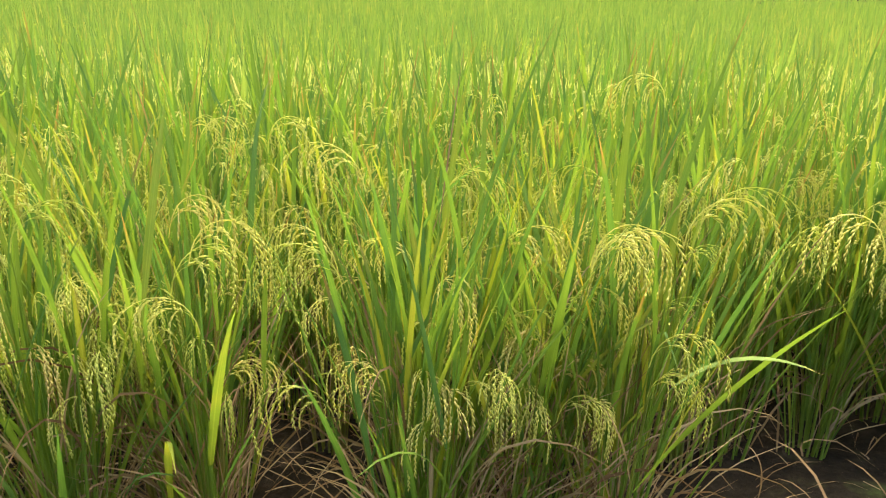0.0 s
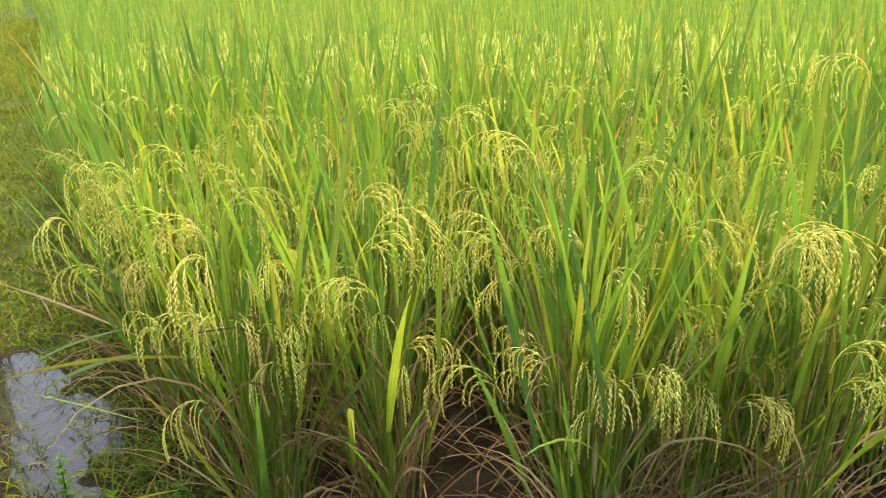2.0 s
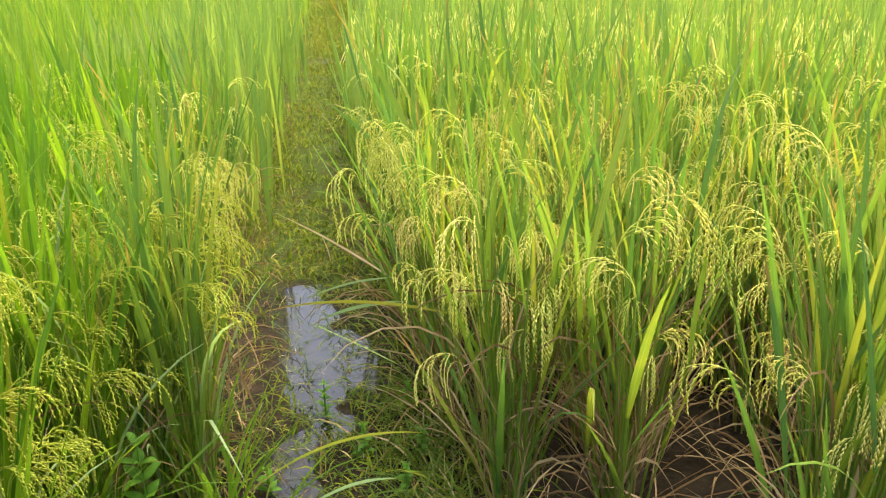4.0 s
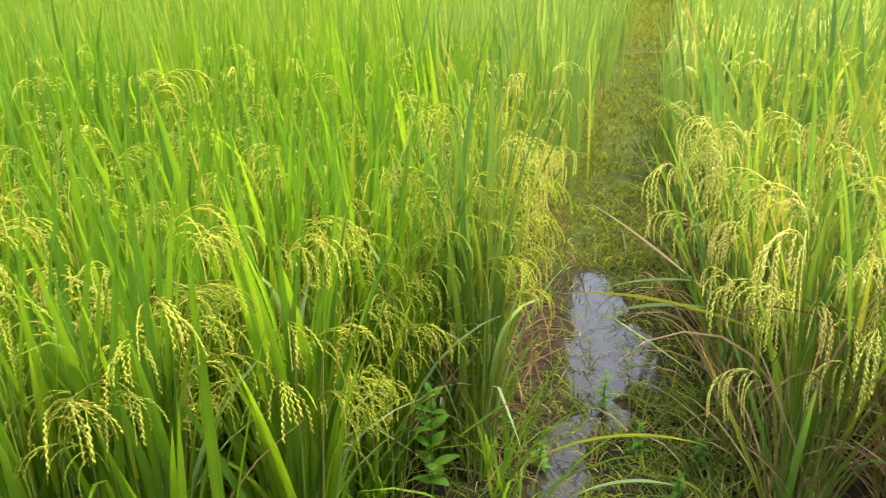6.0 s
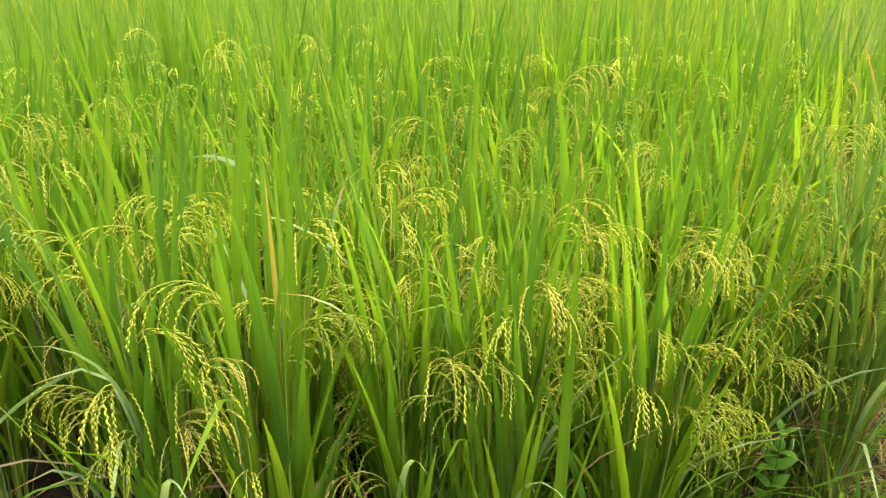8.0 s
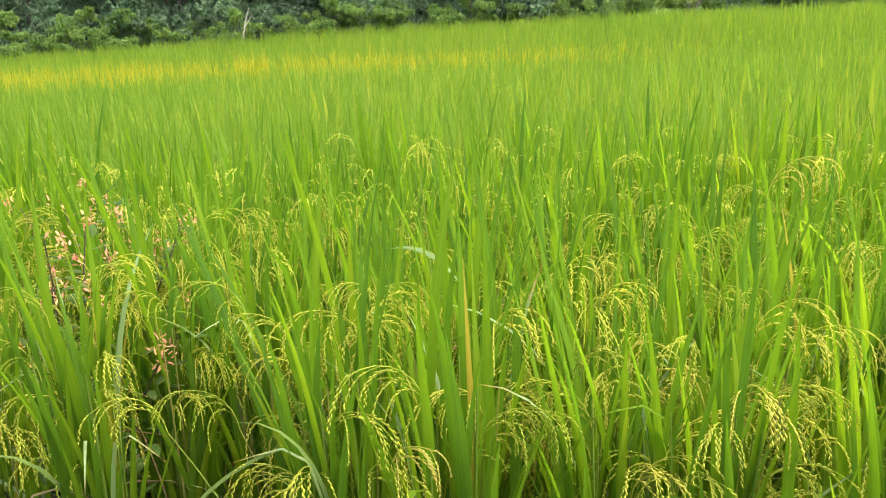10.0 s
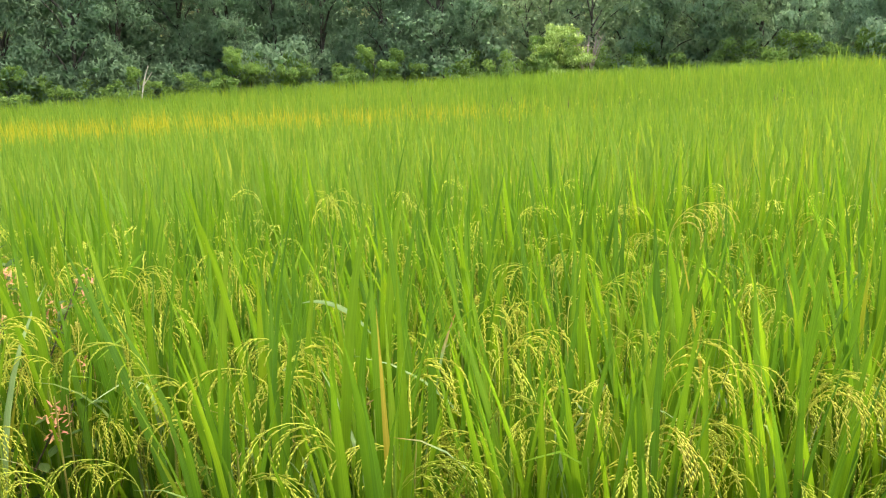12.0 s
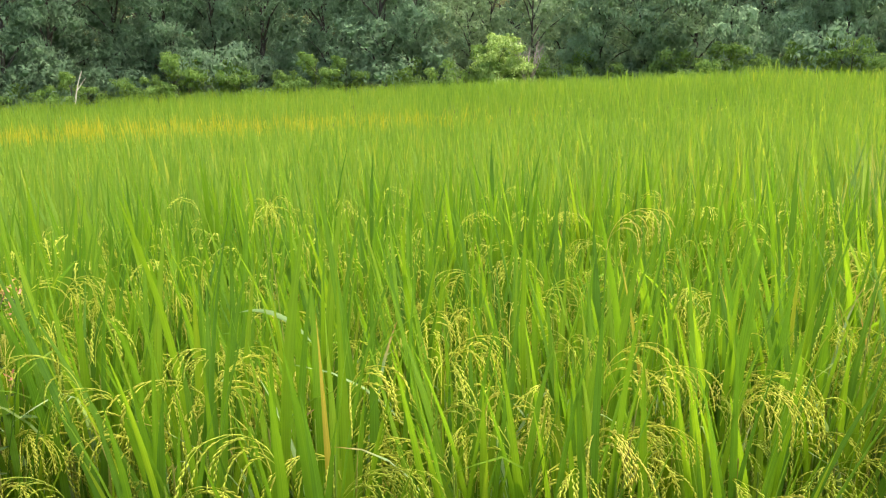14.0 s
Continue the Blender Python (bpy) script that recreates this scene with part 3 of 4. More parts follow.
for n, (d, x, y) in enumerate(spots[:NEAR]):
    right = x * ACROSS[0] + y * ACROSS[1] > 0
    label = "ripening rice plant with drooping yellow-green ears and dry lower leaves" if right else "fresh green rice plant with tall erect leaves and drooping ears"
    front = right and y < 1.9
    edge = not right and x * ACROSS[0] + y * ACROSS[1] > -0.5
    across = x * ACROSS[0] + y * ACROSS[1]
    over = (0.10 if right else 0.03) * max(0.0, 1.0 - (abs(across) - 0.3) / 0.3) * (-1 if right else 1)
    NEAR_ROOTS[rice_plant(x, y, 100 + n, label, "rice plants in the paddies", not right and not edge, lean=(over * ACROSS[0], over * ACROSS[1]), **(dict(RIGHT, ears=0.85, dry=1.7) if right and across < 0.62 else (FRONT_BARE if x > 0.2 else FRONT_FULL if x < -0.4 else FRONT) if front else RIGHT if right else EDGE if edge else LEFT))] = (x, y)


def spanned(base, tip, width, bend):
    """A blade from one place to another that sags by the given bend."""
    base, tip = np.array(base), np.array(tip)
    sideways = np.hypot(*(tip - base)[:2]) > 0.5 * np.linalg.norm(tip - base)
    shape = blade(1.0, width / np.linalg.norm(tip - base), radians(bend), 10, 1.3, None, 0.28, 0.3, 0.2, 0.5, 0.9 if sideways else 0.2)
    end = shape[0][-2]
    size = np.linalg.norm(tip - base) / np.linalg.norm(end)
    chord = (tip - base) / np.linalg.norm(tip - base)
    level = np.cross((0, 0, 1), chord)
    level /= np.linalg.norm(level) + 1e-9
    local = end / np.linalg.norm(end)
    mine = np.stack([local, (0, 1, 0), np.cross(local, (0, 1, 0))], 1)
    world_axes = np.stack([chord, level, np.cross(chord, level)], 1)
    m = np.eye(4)
    m[:3, :3], m[:3, 3] = world_axes @ mine.T * size, base
    return shape, m


# leaves and ears that stand out, from foot to tip
MARKED_LEAVES = [
    ("yellow", (-0.31, 1.39, 0.79), (-0.24, 1.54, 1.06), 0.017, 8),
    ("leaf", (-0.27, 1.44, 0.59), (-0.25, 1.44, 0.88), 0.020, 6),
    ("leaf", (-0.45, 1.32, 0.76), (-0.45, 1.55, 1.17), 0.017, 7),
    ("yellow", (-0.64, 1.29, 0.94), (-0.63, 1.44, 1.18), 0.016, 6),
    ("yellow", (-0.58, 1.33, 0.95), (-0.60, 1.41, 1.08), 0.009, 4),
    ("leaf", (-0.04, 1.32, 0.46), (-0.14, 1.36, 0.89), 0.015, 10),
    ("yellow", (-0.02, 1.41, 0.61), (-0.10, 1.43, 0.93), 0.011, 8),
    ("leaf", (0.14, 1.51, 0.81), (0.15, 1.80, 1.23), 0.021, 4),
    ("fresh", (0.03, 1.49, 0.90), (0.01, 1.63, 1.10), 0.015, 4),
    ("dry", (0.06, 1.59, 0.90), (0.10, 1.85, 1.23), 0.009, 5),
    ("yellow", (0.22, 1.40, 0.73), (0.27, 1.46, 0.84), 0.014, 8),
]
MARKED_LEAVES += [
    ("leaf", (0.44, 1.36, 0.45), (0.76, 1.31, 0.86), 0.016, 22),
    ("pale", (0.50, 1.41, 0.64), (0.71, 1.27, 0.75), 0.010, 70),
    ("yellow", (0.47, 1.37, 0.47), (0.62, 1.36, 0.82), 0.016, 10),
    ("dry", (-0.07, 1.37, 0.41), (-0.14, 1.33, 0.60), 0.012, 20),
    ("dry", (0.06, 1.34, 0.43), (0.06, 1.35, 0.55), 0.009, 8),
    ("yellow", (0.16, 1.36, 0.60), (0.13, 1.38, 0.69), 0.010, 14),
    ("leaf", (0.11, 1.36, 0.65), (0.13, 1.40, 0.88), 0.015, 6),
    ("leaf", (0.35, 1.56, 0.87), (0.44, 1.75, 1.08), 0.013, 6),
    ("dry", (0.21, 1.35, 0.44), (0.26, 1.38, 0.65), 0.008, 16),
    ("dry", (0.68, 1.37, 0.44), (0.64, 1.36, 0.56), 0.010, 60),
    ("leaf", (-0.33, 1.31, 0.45), (-0.25, 1.31, 0.60), 0.014, 10),
]
MARKED_LEAVES += [
    ("leaf", (-0.60, 1.49, 0.77), (-0.89, 1.67, 1.18), 0.019, 8),
    ("yellow", (-0.76, 1.50, 0.88), (-0.80, 1.71, 1.09), 0.016, 5),
    ("yellow", (-0.68, 1.50, 0.90), (-0.72, 1.62, 1.02), 0.009, 4),
    ("leaf", (-1.20, 1.80, 0.74), (-1.50, 1.74, 0.98), 0.011, 8),
    ("leaf", (-1.00, 1.58, 0.86), (-1.33, 1.72, 1.19), 0.016, 8),
    ("leaf", (-0.93, 1.63, 0.85), (-1.11, 1.83, 1.18), 0.019, 6),
    ("leaf", (-0.51, 1.49, 0.81), (-0.53, 1.74, 1.14), 0.016, 6),
    ("yellow", (-0.85, 1.55, 0.50), (-1.33, 1.30, 0.50), 0.008, 30),
    ("pale", (-1.03, 1.51, 0.52), (-1.23, 1.37, 0.46), 0.009, 30),
    ("pale", (-1.09, 1.55, 0.56), (-1.29, 1.42, 0.50), 0.006, 25),
    ("pale", (-1.27, 1.40, 0.44), (-0.99, 1.44, 0.37), 0.011, 6),
]
MARKED_LEAVES += [
    ("dry", (-1.06, 1.56, 0.53), (-1.64, 1.66, 0.61), 0.006, 10),
    ("yellow", (-0.78, 1.23, 0.37), (-0.97, 0.88, 0.35), 0.006, 55),
    ("pale", (-0.73, 1.07, 0.37), (-0.82, 0.87, 0.37), 0.006, 50),
    ("dry", (-0.72, 1.39, 0.44), (-0.59, 1.34, 0.36), 0.009, 12),
    ("dry", (-0.74, 1.27, 0.39), (-0.60, 1.26, 0.35), 0.008, 40),
    ("dry", (-1.25, 1.13, 0.29), (-1.40, 1.26, 0.57), 0.007, 6),
    ("dry", (-1.20, 1.13, 0.32), (-1.35, 1.17, 0.47), 0.007, 14),
    ("leaf", (-1.10, 0.78, 0.37), (-1.06, 0.92, 0.45), 0.013, 10),
    ("leaf", (-1.44, 0.61, 0.08), (-1.38, 0.83, 0.40), 0.014, 10),
    ("yellow", (-1.24, 0.58, 0.46), (-1.38, 0.70, 0.83), 0.010, 6),
    ("fresh", (-1.04, 0.41, 0.09), (-1.12, 0.20, 0.77), 0.023, 10),
]
MARKED_LEAVES += [
    ("fresh", (-1.21, 0.37, 0.08), (-1.36, 0.36, 0.90), 0.021, 12),
    ("fresh", (-1.52, 0.75, 0.08), (-1.54, 0.83, 0.83), 0.020, 8),
    ("dry", (-1.25, 1.08, 0.30), (-1.26, 1.14, 0.63), 0.007, 10),
    ("dry", (-1.23, 1.18, 0.37), (-1.26, 1.14, 0.56), 0.007, 30),
    ("pale", (-1.52, -0.24, 0.92), (-1.56, -0.38, 0.98), 0.009, 70),
    ("fresh", (-1.40, -0.39, 0.18), (-1.42, -0.73, 1.07), 0.020, 8),
    ("fresh", (-1.30, -0.50, 0.24), (-1.34, -0.75, 1.18), 0.021, 10),
    ("fresh", (-1.23, -0.39, 0.12), (-1.30, -0.39, 1.09), 0.023, 5),
    ("fresh", (-1.37, -0.35, 0.08), (-1.38, -0.27, 1.01), 0.021, 5),
    ("fresh", (-1.11, -0.18, 0.17), (-1.19, -0.18, 1.14), 0.024, 6),
    ("fresh", (-1.30, -0.12, 0.22), (-1.37, -0.03, 1.19), 0.024, 4),
]
MARKED_LEAVES += [
    ("fresh", (-1.01, 0.25, 0.08), (-1.09, 0.28, 1.02), 0.023, 6),
    ("fresh", (-1.07, 0.22, 0.08), (-1.07, 0.46, 1.02), 0.021, 8),
    ("fresh", (-1.24, 0.44, 0.10), (-1.32, 0.41, 1.07), 0.021, 5),
    ("fresh", (-1.45, 0.24, 0.08), (-1.46, 0.40, 1.03), 0.020, 6),
    ("fresh", (-1.57, -0.71, 0.16), (-1.69, -0.52, 1.10), 0.018, 5),
    ("fresh", (-1.50, 0.05, 0.13), (-1.56, 0.10, 1.10), 0.018, 4),
    ("fresh", (-1.40, 0.18, 0.13), (-1.53, 0.22, 1.09), 0.020, 4),
    ("fresh", (-1.44, -0.14, 0.53), (-1.57, -0.21, 1.25), 0.018, 6),
    ("pale", (-1.16, -0.76, 0.56), (-1.33, -0.48, 0.66), 0.013, 70),
    ("dry", (-1.13, -0.43, 0.48), (-1.16, -0.28, 0.46), 0.011, 60),
    ("fresh", (-1.34, -0.40, 0.21), (-1.54, -0.38, 1.17), 0.023, 5),
]
MARKED_LEAVES += [
    ("fresh", (-1.15, -0.15, 0.17), (-1.36, -0.12, 1.11), 0.024, 5),
]
MARKED_EARS = [
    ((-0.39, 1.32, 0.84), -10, 1.20),
    ((-0.38, 1.39, 0.87), -5, 1.20),
    ((-0.45, 1.49, 0.89), -20, 1.10),
    ((-0.64, 1.29, 0.92), 20, 1.10),
    ((-0.61, 1.36, 0.92), 160, 1.10),
    ((-0.10, 1.37, 0.83), 180, 1.05),
    ((-0.12, 1.45, 0.83), 170, 1.00),
    ((0.33, 1.37, 0.87), -20, 1.35),
    ((0.34, 1.44, 0.87), -44, 1.20),
    ((0.50, 1.42, 0.92), -5, 1.25),
    ((0.54, 1.48, 0.92), -11, 1.20),
    ((0.43, 1.30, 0.74), -31, 1.00),
    ((0.17, 1.47, 0.85), -20, 1.05),
    ((0.06, 1.65, 0.91), -20, 1.10),
    ((-0.10, 1.69, 0.94), -160, 1.10),
    ((-0.31, 1.72, 1.01), -30, 1.10),
    ((0.80, 1.32, 0.93), -170, 1.10),
    ((0.58, 1.98, 1.09), -160, 1.10),
]
MARKED_EARS += [
    ((-0.02, 1.30, 0.68), -170, 0.70),
    ((-0.99, 1.46, 0.86), 150, 1.15),
    ((-1.05, 1.51, 0.86), 160, 1.15),
    ((-0.95, 1.50, 0.89), 170, 1.10),
    ((-0.77, 1.37, 0.83), 190, 1.15),
    ((-0.72, 1.38, 0.83), 185, 1.15),
    ((-0.80, 1.31, 0.66), 175, 0.90),
    ((-1.36, 1.01, 0.76), 44, 0.85),
    ((-1.17, 0.30, 0.87), 35, 0.85),
    ((-1.17, 0.50, 0.49), 45, 0.94),
    ((-1.24, 0.53, 0.48), 39, 0.94),
    ((-1.35, 0.85, 0.97), 24, 0.94),
    ((-1.25, 0.50, 0.70), 27, 0.85),
    ((-1.12, 0.25, 0.76), 40, 0.85),
    ((-1.36, -0.63, 0.89), -47, 0.98),
    ((-1.38, -0.55, 0.82), -63, 0.94),
    ((-1.28, -0.39, 0.85), -63, 1.06),
    ((-1.34, -0.38, 0.81), -10, 1.02),
]
MARKED_EARS += [
    ((-1.23, -0.19, 0.74), -41, 1.02),
    ((-1.29, -0.18, 0.70), 59, 1.02),
    ((-1.42, 0.01, 0.85), 57, 1.02),
    ((-1.42, 0.01, 0.83), 11, 1.02),
    ((-1.41, 0.33, 0.76), 27, 1.02),
    ((-1.25, 0.53, 0.81), 39, 0.94),
    ((-1.15, 0.05, 0.64), 66, 0.94),
    ((-1.17, -0.73, 0.77), -62, 0.94),
    ((-1.16, -0.60, 0.78), -62, 0.85),
    ((-1.09, -0.34, 0.72), 52, 0.85),
    ((-1.16, 0.56, 0.48), 54, 0.94),
    ((-1.66, -0.32, 1.13), 13, 0.75),
    ((-1.66, -0.33, 1.12), 32, 0.75),
    ((-1.30, -0.36, 0.91), -36, 0.94),
    ((-1.38, 0.32, 1.1), 44, 0.75),
]


def nearest_root(p):
    return min(NEAR_ROOTS, key=lambda o: (NEAR_ROOTS[o][0] - p[0]) ** 2 + (NEAR_ROOTS[o][1] - p[1]) ** 2)


MARKED_MAT = {"leaf": mat_leaf, "fresh": mat_leaf_fresh, "yellow": mat_leaf_yellow, "dry": mat_straw, "pale": mat_pale_leaf}
MARKED_NAME = {"leaf": "leaf", "fresh": "leaf", "yellow": "yellow_leaf", "dry": "dry_leaf", "pale": "leaf"}
for kind, foot, tip, width, bend in MARKED_LEAVES:
    root = nearest_root(foot)
    shape, m = spanned(foot, tip, width, bend)
    m[:3, 3] -= np.array(root.matrix_world.translation)
    part(MARKED_NAME[kind], mesh_of("leaf", shape, MARKED_MAT[kind]), root, m, "pale bent leaf blade" if kind == "pale" else "")
for n, (at, az, size) in enumerate(MARKED_EARS):
    root = nearest_root(at)
    part("ear", SHARED["ripe_ear" if at[0] * ACROSS[0] + at[1] * ACROSS[1] > 0.05 else "ear"][n % 8], root, turn(radians(az), radians(10), np.array(at) - np.array(root.matrix_world.translation), size))
    # its stalk
    foot = np.array([0.3 * (at[0] - root.location.x), 0.3 * (at[1] - root.location.y), 0.2])
    top = np.array(at) - np.array(root.location)
    g = Geo()
    s = np.linspace(0, 1, 6)[:, None]
    g.add(tube(foot + (top - foot) * s + np.array([0, 0, 0.04]) * np.sin(math.pi * s), np.linspace(0.0022, 0.0012, 6), 4))
    part("stem", g.mesh("stem", mat_stem), root)

VARIANTS = {
    ("old", True): [joined_plant(300 + k, False, True, **RIGHT) for k in range(6)],
    ("new", True): [joined_plant(400 + k, True, True, **LEFT) for k in range(6)],
    ("old", False): [joined_plant(320 + k, False, **RIGHT) for k in range(5)],
    ("new", False): [joined_plant(420 + k, True, **MID_LEFT) for k in range(5)],
}
for n, (d, x, y) in enumerate(spots[NEAR : NEAR + CLOSE + MID]):
    right = x * ACROSS[0] + y * ACROSS[1] > 0
    label = "ripening rice plant with yellow-green ears in the dense paddy" if right else "green rice plant with erect leaves in the dense paddy"
    root = thing("rice_plant", turn(r.uniform(0, 6.3), 0, (x, y, float(ground_at(x, y))), r.uniform(0.92, 1.06)), label, "rice plant", "rice plants in the paddies")
    for name, me in r.choice(VARIANTS["old" if x * ACROSS[0] + y * ACROSS[1] > -0.5 else "new", n < CLOSE]).items():
        tagged(part(name, me, root), kind="stuff")


# ---- rice: the rest of the paddies ----
def far_ear(seed):
    """An ear seen from afar: a few hanging strings, thick with grain."""
    r, g = random.Random(seed), Geo()
    for k in range(4):
        az, reach, drop = r.uniform(0, 6.3), r.uniform(0.02, 0.07), r.uniform(0.08, 0.17)
        s = np.linspace(0, 1, 3)
        p = np.stack([math.cos(az) * reach * s, math.sin(az) * reach * s, 0.09 * np.sin(2.4 * s) - drop * s**2], 1)
        g.add(strip(p, 0.0075, (math.sin(az), -math.cos(az), 0.2)))
    return g.piece()


FAR_EARS = [far_ear(60 + k) for k in range(8)]
FAR_LEAVES = [blade(random.Random(80 + k).uniform(0.84, 1.0), 0.027, radians(2 + 2.5 * k), 3, 2.2, None, 0, 0.4, 0.4, 0.55) for k in range(8)]
TINY_LEAVES = [blade(random.Random(90 + k).uniform(0.84, 1.0), 0.029, radians(3 + 4 * k), 2, 2.2, None, 0, 0.4, 0.4, 0.5) for k in range(6)]


def stand(g_leaf, g_ear, r, x, y, leaves, shapes, ears, wide=1.0, high=0.88):
    z = float(bowl(x, y)) - 0.03
    for _ in range(leaves):
        h = r.uniform(0.0, 0.22)
        g_leaf.add(r.choice(shapes), turn(r.uniform(0, 6.3), radians(abs(r.gauss(0, 5))), (x + r.uniform(-0.13, 0.13) * wide, y + r.uniform(-0.13, 0.13) * wide, z + h), r.uniform(0.85, 1.1)))
    for _ in range(ears):
        g_ear.add(r.choice(FAR_EARS), turn(r.uniform(0, 6.3), radians(r.uniform(0, 12)), (x + r.uniform(-0.12, 0.12), y + r.uniform(-0.12, 0.12), z + r.uniform(high - 0.4, high)), r.uniform(0.7, 1.1)))


g_leaf, g_old, g_ear, g_ripe, g_seed = Geo(), Geo(), Geo(), Geo(), Geo()
for d, x, y in spots[NEAR + CLOSE + MID :]:
    right = x * ACROSS[0] + y * ACROSS[1] > 0
    stand(g_old if x * ACROSS[0] + y * ACROSS[1] > -1.2 else g_leaf, g_seed if right and d < 5.5 else g_ear, r, x, y, 15 if d < 6 else 11 if d < 9 else 9, FAR_LEAVES, (6 if right else 4) if d < 6 else (5 if right else 2) if d < 9 else 1, 1.0, 0.97 if right and d < 5.5 else 0.9 if right else 0.8)


def ripe_share(d, yaw):
    """The ripening strip along the terrace edge: broad at one end, thinning out."""
    half = max(0.0, (yaw - 74) / 40.0) * 3.2
    return abs(d - (16.3 + half * 0.6)) < half and yaw > 74


n = 0
while n < 15500:
    d, yaw = math.sqrt(r.uniform(13.0**2, 43.0**2)), r.uniform(-48, 134)
    if d > 20 and r.random() < (d - 20) / 40:
        continue
    x, y = -d * math.sin(radians(yaw)), d * math.cos(radians(yaw))
    n += 1
    across = x * ACROSS[0] + y * ACROSS[1]
    if abs(across - 0.22) < 0.5 and d < 24:
        continue
    ripe = ripe_share(d + r.uniform(-0.5, 0.5), yaw)
    stand(g_ripe if ripe else g_old if across > 0 else g_leaf, g_ear, r, x, y, 6 if d < 22 else 5, TINY_LEAVES, 1 if d < 20 and r.random() < 0.5 else 0, 1.3)
# leaf tips that stand up along the brow
TIPS = [blade(random.Random(95 + k).uniform(0.3, 0.5), 0.028, radians(8 + 9 * k), 3, 2.0, None, 0, 0.5, 0.7, 0.4) for k in range(6)]
for _ in range(620):
    yaw = r.uniform(52, 82)
    far = float(brow(yaw)[0])
    d = far + r.uniform(-2.5, 0.5)
    x, y = -d * math.sin(radians(yaw)), d * math.cos(radians(yaw))
    g_leaf.add(r.choice(TIPS), turn(r.uniform(0, 6.3), radians(abs(r.gauss(0, 7))), (x, y, float(bowl(x, y)) + r.uniform(0.62, 0.82))))
# the paddies go on at the back
for _ in range(750):
    d, yaw = math.sqrt(r.uniform(4.2**2, 8.5**2)), r.uniform(140, 305)
    stand(g_leaf, g_ear, r, -d * math.sin(radians(yaw)), d * math.cos(radians(yaw)), 13, FAR_LEAVES, 0)
for _ in range(3600):
    d, yaw = math.sqrt(r.uniform(43.0**2, 80.0**2)), r.uniform(-48, 40)
    stand(g_old, g_ear, r, -d * math.sin(radians(yaw)), d * math.cos(radians(yaw)), 4, TINY_LEAVES, 0, 3.0)
tagged(new("rice_leaves", g_leaf.mesh("rice_leaves", mat_field)), "dense bright green rice leaves filling the paddy", "rice crop", kind="stuff")
tagged(new("ripening_leaves", g_old.mesh("ripening_leaves", mat_field_old)), "dense yellow-green rice leaves filling the paddy", "rice crop", kind="stuff")
tagged(new("rice_ears", g_ear.mesh("rice_ears", mat_grain_joined)), "yellow-green rice ears among the leaves", "rice crop", kind="stuff")
tagged(new("ripe_ears", g_seed.mesh("ripe_ears", mat_ripe_joined)), "cream-yellow ripening rice ears among the leaves", "rice crop", kind="stuff")
tagged(new("ripening_rice", g_ripe.mesh("ripening_rice", mat_ripe)), "golden ripening strip of rice along the terrace", "rice crop", kind="stuff")


